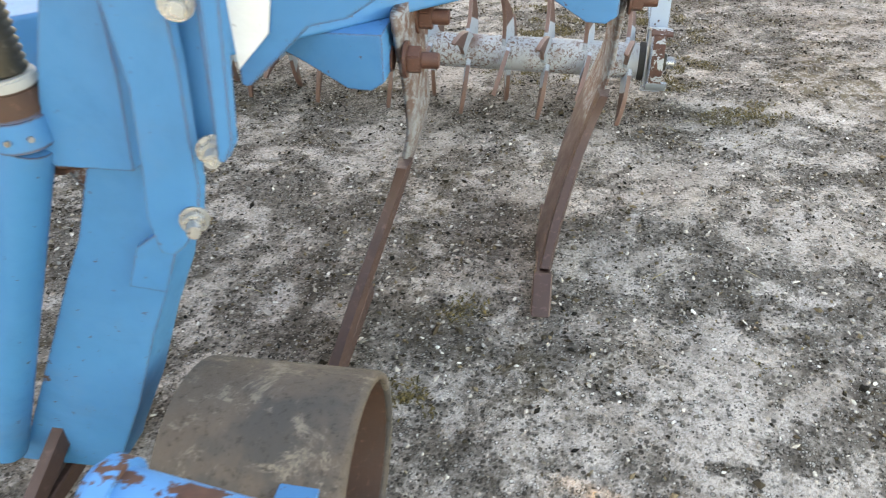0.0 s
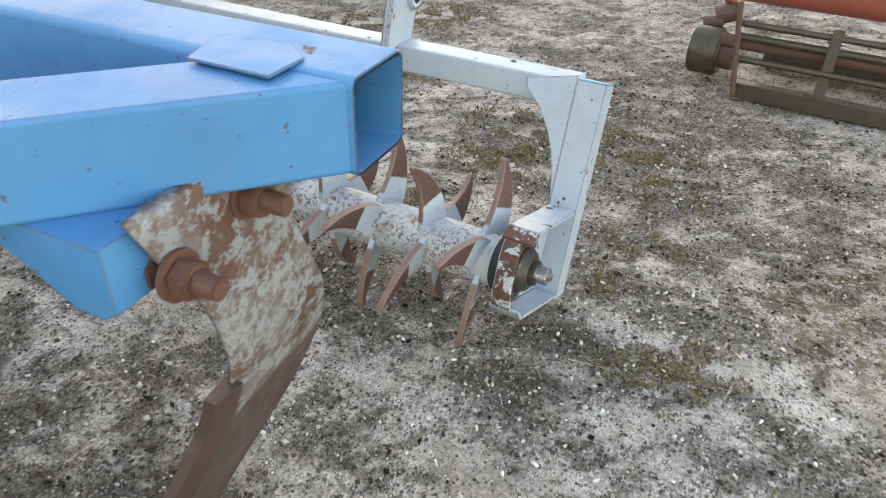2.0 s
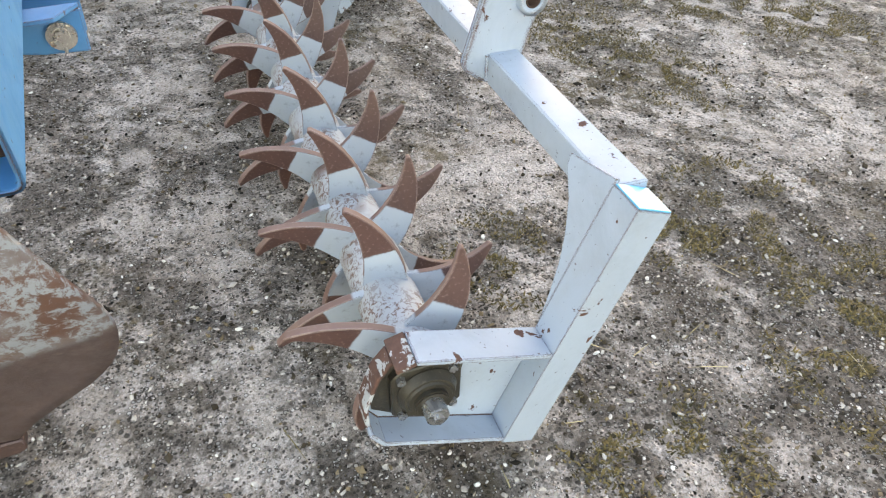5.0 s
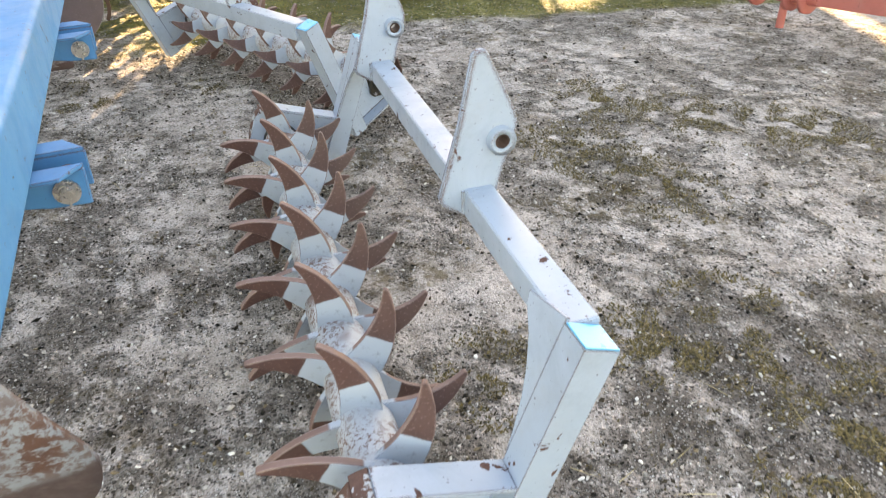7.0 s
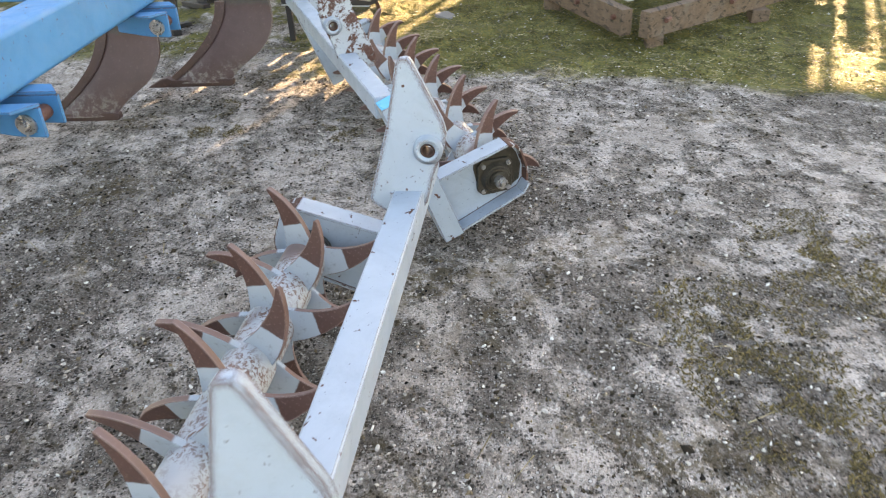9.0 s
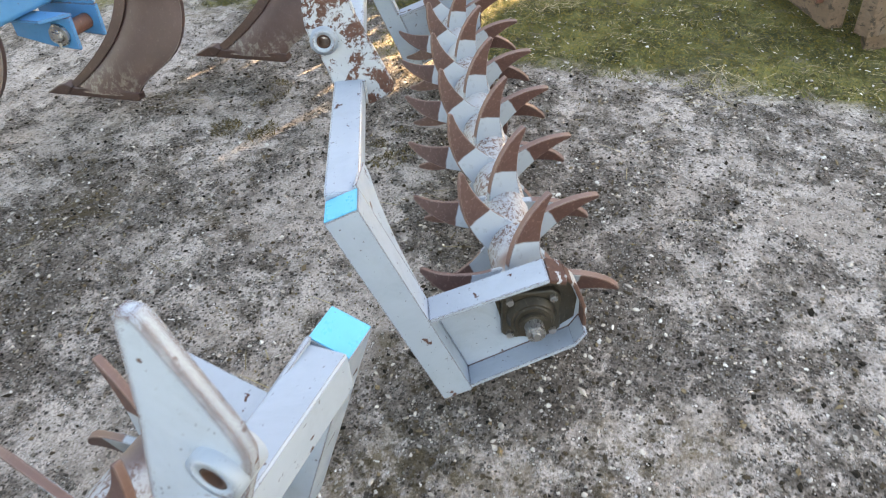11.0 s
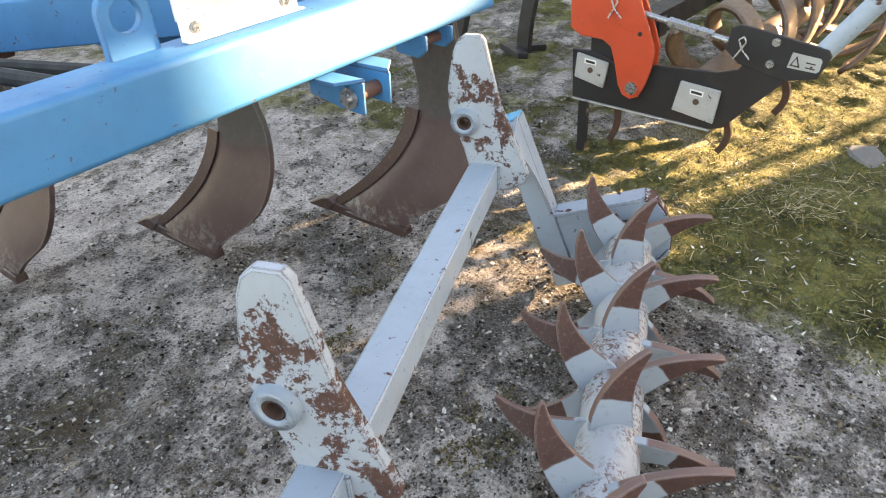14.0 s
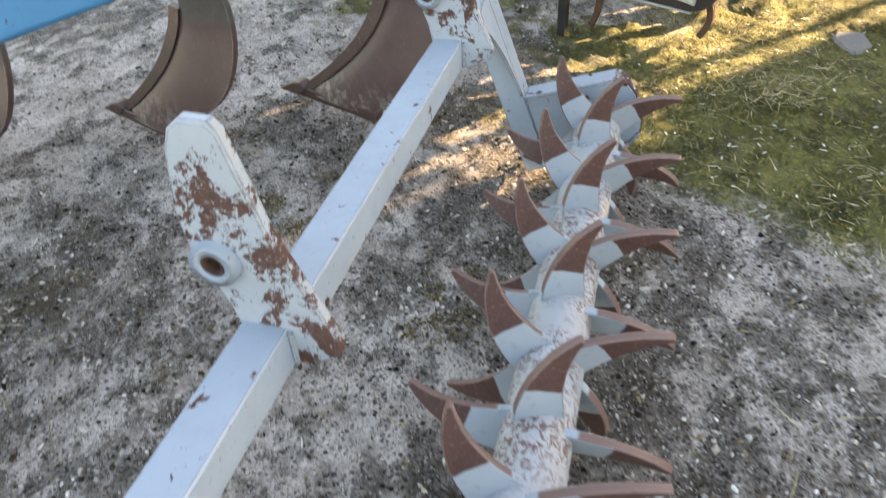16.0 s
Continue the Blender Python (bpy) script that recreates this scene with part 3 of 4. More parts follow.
def roller(m, lugs, phase, twist, worn, label):
    r = thing("spiked_roller", m, label, "roller", "rollers of the subsoiler")
    part("frame_tube", box((0.088, -0.043, 0.590), (LONG - 0.088, 0.043, 0.676), 0.011, 3), GREY, r)
    for side in (0, 1):
        x0, x1 = (0.0, 0.088) if side == 0 else (LONG - 0.088, LONG)
        xm, s = (x0 + x1) / 2, (1 if side else -1)
        leg = part("leg", bar(leg_point(0, 0.0, xm), leg_point(0, 0.668, xm), 0.088, 0.086, 0.003, (0, -1, 0)), GREY, r)
        part("end_cap", bar(leg_point(0, -0.004, xm), leg_point(0, -0.0005, xm), 0.083, 0.081, 0.001, (0, -1, 0)), CYAN, leg, "light blue painted end cap")
        gx = x0 if side else x1
        # gusset: a plate flush with the leg's front face that laps over the tube
        gus = plate([(0, -0.012), (-s * 0.155, 0.022), (-s * 0.150, 0.050), (-s * 0.098, 0.100), (-s * 0.058, 0.160), (-s * 0.032, 0.220), (-s * 0.014, 0.290), (0, 0.370)], 0.010, bev=0.0012)
        lean_in = Matrix((Vector((1, 0, 0)), LEG_D, LEG_N)).transposed().to_4x4()
        gus.transform(Matrix.Translation(leg_point(0.0377, 0, gx)) @ lean_in)
        part("gusset", gus, GREY, leg)
        # bearing housing: a web plate with a bent flange round it
        n0, n1, s0, s1 = 0.043, 0.408, 0.382, 0.655
        w = [(n0, s0), (n1 - 0.05, s0 + 0.015), (n1 - 0.015, s0 + 0.04), (n1, s0 + 0.085), (n1, s1 - 0.10), (n1 - 0.02, s1 - 0.045), (n1 - 0.06, s1 - 0.015), (n0, s1)]
        pts = [(leg_point(a, b).y, leg_point(a, b).z) for a, b in w]
        inner = x1 - 0.012 if side == 0 else x0 + 0.012
        web = plate(pts, 0.010, YZ)
        web.transform(Matrix.Translation((inner, 0, 0)))
        house = part("bearing_housing", joined(web, strip(pts[:2], 0.012, x0, x1), strip([pts[7], pts[6], pts[5]], 0.012, x0, x1)), GREY, r)
        part("worn_rim", joined(strip(pts[1:3], 0.012, x0, x1), strip(pts[2:7], 0.010, min(inner, inner + s * 0.050), max(inner, inner + s * 0.050))), RIM, house, "rust-brown worn rim of the housing")
        a = Vector((inner + s * 0.005, AX.y, AX.z))
        stain = [(leg_point(p, q).y, leg_point(p, q).z) for p, q in ((.225, s0 + .022), (.330, s0 + .026), (.385, s0 + .062), (.398, s0 + .100), (.398, s1 - .110), (.370, s1 - .050), (.300, s1 - .030), (.235, s1 - .045), (.190, s1 - .110), (.200, s0 + .075))]
        st = plate(stain, 0.003, YZ, bev=0.0)
        st.transform(Matrix.Translation((inner + s * 0.006, 0, 0)))
        part("grease_crust", st, GREASE_AND_SHADE, house, "dark crust of grease round the bearing")
        q = 0.078
        sq = [(q * sx * (1 if k == 0 else 0.72), q * sy * (0.72 if k == 0 else 1)) for sx, sy, ks in ((1, -1, (1, 0)), (1, 1, (0, 1)), (-1, 1, (1, 0)), (-1, -1, (0, 1))) for k in ks]
        fl = plate(sq, 0.022, YZ)
        fl.transform(Matrix.Translation(a + Vector((s * 0.011, 0, 0))))
        part("bearing", joined(fl, rod(a + Vector((s * 0.02, 0, 0)), a + Vector((s * 0.050, 0, 0)), 0.070, 28, 0.054, 0.006),
                               rod(a + Vector((s * 0.048, 0, 0)), a + Vector((s * 0.064, 0, 0)), 0.038, 24, None, 0.003)), GREASE_AND_SHADE, house, "greasy cast iron bearing")
        part("shaft_end", joined(rod(a + Vector((s * 0.06, 0, 0)), a + Vector((s * 0.098, 0, 0)), 0.026, 12, None, 0.003), rod(a + Vector((s * 0.088, 0, 0)), a + Vector((s * 0.107, 0, 0)), 0.012, 6)), STEEL, house, "bare steel shaft end")
        for dy, dz in ((1, 1), (1, -1), (-1, 1), (-1, -1)):
            b = a + Vector((s * 0.02, dy * 0.057, dz * 0.057))
            part("bolt", rod(b, b + Vector((s * 0.014, 0, 0)), 0.011, 6, None, 0.001), STEEL, house)
    for x in lugs:
        if worn:
            by, out = .050, [(-.134, .650), (-.124, .622), (-.066, .594), (.012, .586), (.040, .640), (.058, .720), (.088, .800), (.099, .845), (.099, .900), (.081, 1.000), (.067, 1.034), (.046, 1.051), (.002, 1.050), (-.010, 1.036), (-.050, .860)]
        else:
            by, out = .064, [(-.112, .655), (-.104, .632), (-.055, .598), (.020, .586), (.052, .640), (.072, .720), (.104, .800), (.114, .845), (.106, .882), (.070, .960), (.034, 1.038), (.024, 1.052), (.000, 1.050), (-.010, 1.038), (-.050, .860)]
        lm = plate(out, 0.026, YZ, holes=((by, .806, .021),), bev=0.004)
        lm.transform(Matrix.Translation((x, 0, 0)))
        lug = part("lug", lm, GREY_FLAKED if worn else GREY_EDGE, r)
        part("bush", tube_ring((x - 0.030, by, .806), (x + 0.030, by, .806), 0.040, 0.0205), GREY, lug)
        part("sleeve", tube_ring((x - 0.029, by, .806), (x + 0.029, by, .806), 0.0203, 0.015), RUST, lug, "rusty inner sleeve")
        part("weld_bead", joined(rod((x - 0.016, -0.046, 0.600), (x - 0.016, -0.046, 0.672), 0.006, 8), rod((x + 0.016, -0.046, 0.600), (x + 0.016, -0.046, 0.672), 0.006, 8)), GREY, lug)
    pipe = part("pipe", rod((0.125, AX.y, AX.z), (LONG - 0.125, AX.y, AX.z), 0.076, 40), PIPE, r)
    part("seal", rod((0.098, AX.y, AX.z), (0.124, AX.y, AX.z), 0.082, 32, None, 0.004), RUBBER, pipe)
    part("seal", rod((LONG - 0.124, AX.y, AX.z), (LONG - 0.098, AX.y, AX.z), 0.082, 32, None, 0.004), RUBBER, pipe)
    for i in range(12):
        x = 2.133 - i * 0.178
        for k in range(4):
            phi = radians((64 if i % 2 == 0 else 17) - 15 + 90 * k + phase + 3.0 * noise.noise(Vector((i, k, 2.2))))
            e, t, z = Vector((0, math.cos(phi), math.sin(phi))), Vector((0, -math.sin(phi), math.cos(phi))), Vector((1, 0, 0))
            mm = Matrix((e, t, z)).transposed().to_4x4() @ pose(0, 0, 0, twist + 4 * noise.noise(Vector((i, k, 9.0))), 0, 0)
            part("claw", CLAW_MESH, None, pipe, "", Matrix.Translation((x, AX.y, AX.z)) @ mm)
    return r


roller(pose(-1.745, 3.618, 0, 0, 0, -4.6), (0.405, 1.578), 1, -14, False, "grey spiked roller with rust-brown claws lying on the yard")
roller(pose(-2.04, 3.46, -0.010, 0, 0, 202.5), (0.715, 1.878), -2, 20, True, "grey spiked roller with flaking lugs, set askew on the yard")

# ---- blue subsoiler ----
BASE = Vector((-1.95, 1.6, 0.0))
lean = Matrix.Translation((0.37, 0, 0)) @ pose(0, 0, 0, 0, 1.05, 0) @ Matrix.Translation((-0.37, 0, 0))
sub = thing("subsoiler", lean @ Matrix.Translation(BASE), "blue three-point subsoiler with curved brown tines standing on the yard", "farm machine")
XC = -1.97


def bit(name, bm, m, parent=None, label="", mirror=False):
    """A part of the subsoiler, given in the yard's own places; mirror lays it over to the other side."""
    if mirror:
        bm.transform(Matrix.Translation((2 * XC - (0.09 if mirror == 2 else 0.0), 0, 0)) @ Matrix.Diagonal((-1, 1, 1, 1)))
        bmesh.ops.reverse_faces(bm, faces=bm.faces)
    bm.transform(Matrix.Translation(-BASE))
    return part(name, bm, m, parent or sub, label)


rear = bit("rear_beam", hollow((0.37, 2.37, 0.979), (-4.27, 2.37, 0.979), 0.160, 0.165, 0.009, 0.018), BLUE)


def flat(pts, z0, z1, bev=0.012):
    bm = plate(pts, z1 - z0, bev=0.0)
    bmesh.ops.translate(bm, verts=bm.verts, vec=(0, 0, (z0 + z1) / 2))
    return bevelled(bm, bev, 3, 0.9) if bev else bm


def slab(pts, y0, y1, bev=0.005):
    """An outline in x, z, from y0 to y1."""
    bm = plate(pts, abs(y1 - y0), XZ, bev=0.0)
    bmesh.ops.translate(bm, verts=bm.verts, vec=(0, (y0 + y1) / 2, 0))
    return bevelled(bm, bev, 2, 0.9) if bev else bm


for mir in (False, True):
    bit("diagonal_arm", flat([(.366, 2.296), (.150, 2.296), (-1.40, .741), (-1.287, .628)], 0.902, 1.056, 0.010), BLUE, mirror=mir)
    bit("joint_plate", flat([(.115, 2.238), (.267, 2.235), (.269, 2.323), (.215, 2.365), (.09, 2.345)], 1.0625, 1.0675, 0.0015), BLUE, mirror=mir)
# added lining and stop keep light out, so the beam's open ends look dark
for x in (0.368, -4.268):
    s = 1 if x > 0 else -1
    bit("beam_lining", hollow((x - s * 0.085, 2.37, 0.979), (x - s * 0.5, 2.37, 0.979), 0.141, 0.146, 0.002, 0.010), RUST, rear, "rust-brown lining added to darken the inside of the beam")
    bit("beam_light_stop", box((x - s * 0.5 - 0.004, 2.30, 0.907), (x - s * 0.5 + 0.004, 2.44, 1.051), 0), RUST, rear)
bit("cross_beam", box((-2.85, 0.62, 0.905), (-1.10, 0.78, 1.055), 0.016, 3), BLUE)
for x in (-2.62, -1.45):
    bit("centre_beam", box((x, 0.78, 0.93), (x + 0.14, 2.289, 1.075), 0.014, 3), BLUE)
for a, e, r in (((-2.70, 1.2, 1.02), (-2.95, 2.2, 0.99), 0.022), ((-2.75, 1.2, 0.98), (-3.10, 2.22, 0.98), 0.020)):
    bit("hose", rod(a, e, r, 10), RUBBER, None, "black hydraulic hose")


def roller_bracket(xc):
    z, y0 = 0.893, 2.392
    first = None
    for s in (-1, 1):
        xi = xc + s * 0.052
        top = flat([(xi - 0.006 * s, y0 - 0.06), (xi + 0.062 * s, y0 - 0.06), (xi + 0.062 * s, y0 + 0.105), (xi - 0.006 * s, y0 + 0.155)][::(1 if s > 0 else -1)], z - 0.012, z - 0.002, 0.002)
        cheek = plate([(y0 - 0.06, z - 0.012), (y0 - 0.06, z - 0.075), (y0 + 0.06, z - 0.098), (y0 + 0.150, z - 0.104), (y0 + 0.155, z - 0.012)], 0.012, YZ)
        cheek.transform(Matrix.Translation((xi, 0, 0)))
        p = bit("bracket", joined(top, cheek), BLUE)
        first = first or p
    y, zz = y0 + 0.105, z - 0.060
    pin = joined(rod((xc - 0.085, y, zz), (xc + 0.085, y, zz), 0.017, 16, None, 0.002), tube_ring((xc + 0.060, y, zz), (xc + 0.068, y, zz), 0.030, 0.016))
    bit("pin", pin, STEEL, None, "plated steel pin")
    bit("linch_pin", joined(rod((xc + 0.075, y, zz - 0.034), (xc + 0.075, y, zz + 0.034), 0.0035, 8), tube_ring((xc + 0.078, y, zz + 0.010), (xc + 0.083, y, zz + 0.010), 0.016, 0.012)), STEEL, None)
    bit("spacer", rod((xc - 0.045, y, zz), (xc + 0.045, y, zz), 0.022, 14), NUT, None)


for x in (-0.345, -1.490, -2.460, -3.575):
    roller_bracket(x)
for x in (-3.905, -4.035):
    cheek = plate([(2.315, .894), (2.325, .830), (2.420, .822), (2.452, .850), (2.452, .894)], 0.014, YZ)
    cheek.transform(Matrix.Translation((x, 0, 0)))
    bit("end_bracket", cheek, BLUE)
bit("end_bracket_spacer", rod((-4.028, 2.395, .858), (-3.912, 2.395, .858), 0.016, 14), NUT)

FRONT = [(.02, -.31), (.10, -.195), (.19, -.085), (.30, .018), (.42, .083), (.52, .098), (.60, .090), (.70, .068), (.80, .02), (.86, -.01), (.93, -.04)]
REAR = [(.02, .09), (.08, .145), (.14, .225), (.20, .310), (.27, .370), (.35, .402), (.43, .408), (.52, .390), (.62, .352), (.75, .302), (.82, .286), (.93, .28)]
SIDE = [(.0, -.165), (.12, -.134), (.30, -.076), (.45, -.028), (.56, -.003), (.65, 0.0), (.93, 0.0)]


def tine(x, y, mirror):
    """One tine: a wide curved leg bent to the side, with shin plate, foot and point, and two large nuts."""
    bm = bmesh.new()
    cols, rows = 7, 26
    grid = []
    for s in (1, -1):
        side = []
        for i in range(rows + 1):
            z = 0.93 - (0.91 * i / rows)
            f, b, xx = smooth_curve(FRONT, z), smooth_curve(REAR, z), smooth_curve(SIDE, z)
            th = 0.014
            row = []
            for k in range(cols + 1):
                u = k / cols
                lip = th * min(1.0, 0.45 + 8 * u, 0.80 + 5 * (1 - u))
                cup = -0.018 * math.sin(math.pi * u) * max(0.0, (0.55 - z) / 0.55)
                row.append(bm.verts.new((x + xx + cup + s * lip, y + f + (b - f) * u, z)))
            side.append(row)
        grid.append(side)
    for s in (0, 1):
        for i in range(rows):
            for k in range(cols):
                g = grid[s]
                bm.faces.new((g[i][k], g[i + 1][k], g[i + 1][k + 1], g[i][k + 1]))
    for i in range(rows):
        for k in (0, cols):
            bm.faces.new((grid[0][i][k], grid[0][i + 1][k], grid[1][i + 1][k], grid[1][i][k]))
    for k in range(cols):
        for i in (0, rows):
            bm.faces.new((grid[0][i][k], grid[0][i][k + 1], grid[1][i][k + 1], grid[1][i][k]))
    leg = bit("tine", bm, TINE_BARE if mirror else TINE, None, "curved brown steel tine" if mirror else "curved brown steel tine with chalky grey top", mirror)
    # shin along the leading edge
    sh = bmesh.new()
    prev = None
    for i in range(17):
        z = 0.50 - 0.46 * i / 16
        f, xx = smooth_curve(FRONT, z), smooth_curve(SIDE, z)
        ds = (smooth_curve(FRONT, z + 0.01) - smooth_curve(FRONT, z - 0.01)) / 0.02
        nrm = Vector((-1, ds)).normalized()
        o = 0.056 - 0.016 * i / 16
        c = [(x + xx + sx * w, y + f + nrm.x * d, z + nrm.y * d * 0.6) for sx, w, d in ((1, 0.021, -0.010), (1, 0.013, o), (-1, 0.013, o), (-1, 0.019, -0.010))]
        ring = [sh.verts.new(p) for p in c]
        if prev:
            for k in range(4):
                sh.faces.new((prev[k], prev[(k + 1) % 4], ring[(k + 1) % 4], ring[k]))
        else:
            sh.faces.new(ring)
        prev = ring
    sh.faces.new(prev[::-1])
    bit("shin_plate", bevelled(sh, 0.003, 1, 0.9), WORN, leg, "worn steel shin plate", mirror)
    xf = x - 0.160
    foot = plate([(-.36, .040), (-.40, .010), (-.33, -.006), (.095, -.006), (.112, .004), (.112, .038), (.05, .042)], 0.046, YZ, bev=0.004)
    foot.transform(Matrix.Translation((xf, y, 0)))
    bit("foot", foot, WORN, leg, "", mirror)
    pt = plate([(-.47, -.004), (-.455, .008), (-.37, .052), (-.33, .060), (-.29, .040), (-.34, -.004)], 0.060, YZ, bev=0.005)
    pt.transform(Matrix.Translation((xf, y, 0)))
    bit("share_point", pt, WORN, leg, "", mirror)
    for dy, z in ((0.015, 0.815), (0.185, 0.862)):
        bit("nut", bolt((x + 0.013, y + dy, z), (1, 0, 0), 0.034, 0.040, 0.042, 0.020), NUT, leg, "large rusty nut", mirror)
        bit("bolt_head", rod((x - 0.014, y + dy, z), (x - 0.040, y + dy, z), 0.034, 6, None, 0.003), NUT, leg, "", mirror)
    pocket = slab([(x - .31, .903), (x - .018, .903), (x - .018, .790), (x - .05, .768), (x - .105, .770), (x - .20, .828), (x - .31, .885)], y - 0.075, y + 0.06, 0.012)
    bit("tine_pocket", pocket, BLUE, None, "", mirror)


for k in range(3):
    for mir in (0, 2):
        tine(0.19 - 0.55 * k, 2.035 - 0.535 * k, mir)

# marker plate, lifting eye
sign = bit("marker_plate", slab([(-3.145, 1.110), (-3.500, 1.115), (-3.50, 1.44), (-3.145, 1.44)], 2.352, 2.358, 0.001), WHITE, None, "white sheet metal marker plate")
bit("plate_foot", joined(box((-3.500, 2.359, 1.0635), (-3.145, 2.39, 1.0675), 0.001), box((-3.500, 2.359, 1.0675), (-3.145, 2.362, 1.12), 0.001)), WHITE, sign)
for x in (-3.185, -3.455):
    bit("plate_bolt", rod((x, 2.359, 1.090), (x, 2.372, 1.090), 0.014, 12, None, 0.003), STEEL, sign)
eye_out = [(-.062, 0), (.062, 0), (.062, .07)] + [(.062 * math.cos(radians(a)), .092 + .062 * math.sin(radians(a))) for a in range(0, 181, 15)] + [(-.062, .07)]
em = plate(eye_out, 0.026, XZ, holes=((0, .088, .036),), bev=0.003)
em.transform(Matrix.Translation((-3.042, 2.325, 1.058)))
bit("lifting_eye", em, BLUE)

# depth wheel with its strut, and the front linkage
def upright(name, pts, y0, y1, m, label="", bev=0.006):
    return bit(name, slab(pts, y0, y1, bev), m, None, label)


upright("strut_box", [(-0.647, 1.30), (-0.567, 1.30), (-0.599, 1.188), (-0.606, 1.051), (-0.626, 0.898), (-0.761, 0.897), (-0.767, 0.943), (-0.727, 1.061), (-0.678, 1.186)], 0.80, 0.98, BLUE)
upright("strut_tube", [(-0.730, 0.888), (-0.584, 0.900), (-0.620, 0.732), (-0.652, 0.635), (-0.713, 0.509), (-0.800, 0.301), (-0.895, 0.113), (-0.918, 0.06), (-1.178, 0.05), (-1.129, 0.131), (-0.957, 0.444), (-0.856, 0.631), (-0.794, 0.739)], 0.83, 0.95, BLUE, "", 0.012)
upright("strut_sleeve", [(-0.614, 0.79), (-0.596, 0.746), (-0.634, 0.656), (-0.705, 0.663), (-0.666, 0.751)], 0.80, 0.822, BLUE)
upright("strap", [(-0.580, 1.30), (-0.470, 1.30), (-0.476, 1.183), (-0.478, 1.091), (-0.486, 0.995), (-0.488, 0.923), (-0.505, 0.854), (-0.536, 0.809), (-0.560, 0.789), (-0.581, 0.794), (-0.587, 0.856), (-0.570, 0.954), (-0.555, 1.064), (-0.561, 1.166)], 0.74, 0.765, BLUE, "")
upright("rib", [(-0.402, 1.30), (-0.376, 1.30), (-0.386, 1.199), (-0.395, 1.112), (-0.406, 1.012), (-0.422, 0.985), (-0.431, 0.987), (-0.425, 1.043), (-0.415, 1.138)], 0.70, 0.722, BLUE)
upright("side_plate", [(-0.502, 1.30), (-0.442, 1.30), (-0.467, 0.992), (-0.475, 0.938), (-0.521, 0.926), (-0.511, 1.033)], 0.78, 0.80, BLUE)
upright("gusset", [(-0.44, 1.30), (-0.06, 1.30), (-0.196, 1.185), (-0.289, 1.126), (-0.343, 1.113), (-0.381, 1.077), (-0.444, 1.020), (-0.455, 1.024)], 0.86, 0.89, BLUE)
upright("label_plate", [(-0.450, 1.28), (-0.376, 1.28), (-0.388, 1.153), (-0.398, 1.105), (-0.449, 1.052)], 0.850, 0.856, WHITE, "white blank label plate", 0.001)
for px, pz in ((-0.459, 1.180), (-0.455, 0.984), (-0.508, 0.865)):
    bit("strut_bolt", bolt((px, 0.738, pz), (0.45, -1, 0.1), 0.0175, 0.020, 0.024, 0.011), STEEL, None, "plated steel bolt")
sx = -0.79
def threaded(x, y, z0, z1, r, pitch):
    """A round bar with ridges all along it, as one closed skin."""
    bm = bmesh.new()
    seg, rings, z, k = 18, [], z0, 0
    while z <= z1:
        q = r if k % 2 else r * 0.84
        rings.append([bm.verts.new((x + q * math.cos(2 * math.pi * n / seg), y + q * math.sin(2 * math.pi * n / seg), z)) for n in range(seg)])
        z, k = z + pitch / 2, k + 1
    for lo, hi in zip(rings, rings[1:]):
        for n in range(seg):
            bm.faces.new((lo[n], lo[(n + 1) % seg], hi[(n + 1) % seg], hi[n]))
    bm.faces.new(rings[0][::-1])
    bm.faces.new(rings[-1])
    return bm


bit("spindle", threaded(sx, 0.80, 1.05, 1.30, 0.042, 0.012), GREASE_AND_SHADE, None, "dark threaded spindle")
bit("spindle_ring", rod((sx, 0.80, 1.032), (sx, 0.80, 1.050), 0.048, 24, None, 0.003), PADS, None, "pale worn ring")
bit("spindle_collar", rod((sx, 0.80, 0.992), (sx, 0.80, 1.032), 0.0465, 24, None, 0.003), RUST, None, "rust-brown collar")
sleeve = bit("spindle_sleeve", rod((sx, 0.80, 0.938), (sx, 0.80, 0.992), 0.0475, 24, None, 0.004), BLUE)
for dx, dy in ((0.012, -0.046), (0.036, -0.030)):
    bit("rivet", rod((sx + dx, 0.80 + dy, 0.962), (sx + dx * 1.12, 0.80 + dy * 1.12, 0.962), 0.005, 8), STEEL, sleeve)
bit("spindle_tube", rod((sx, 0.80, 0.940), (sx - 0.36, 0.80, 0.14), 0.042, 20), BLUE)
bit("link_bar", joined(rod((-.49, .385, .70), (-.16, .365, .66), 0.042, 20, 0.038, 0.008), rod((-.515, .386, .703), (-.46, .383, .697), 0.052, 20, None, 0.014)), BLUE_WORN, None, "worn blue and rusty linkage bar")

wheel_c = Vector((-0.30, 0.78, 0.216))


def drum():
    seg = 56
    bm = bmesh.new()
    prof = [(0.0, 0.204), (0.0, 0.218), (-0.015, 0.222), (-0.36, 0.218), (-0.36, 0.202), (-0.10, 0.202), (-0.01, 0.204)]
    rings = [[bm.verts.new((wheel_c.x + a, wheel_c.y + r * math.cos(2 * math.pi * k / seg), wheel_c.z + r * math.sin(2 * math.pi * k / seg))) for k in range(seg)] for a, r in prof]
    for i in range(len(prof)):
        for k in range(seg):
            q, w = rings[i], rings[(i + 1) % len(prof)]
            bm.faces.new((q[k], q[(k + 1) % seg], w[(k + 1) % seg], w[k]))
    return bm


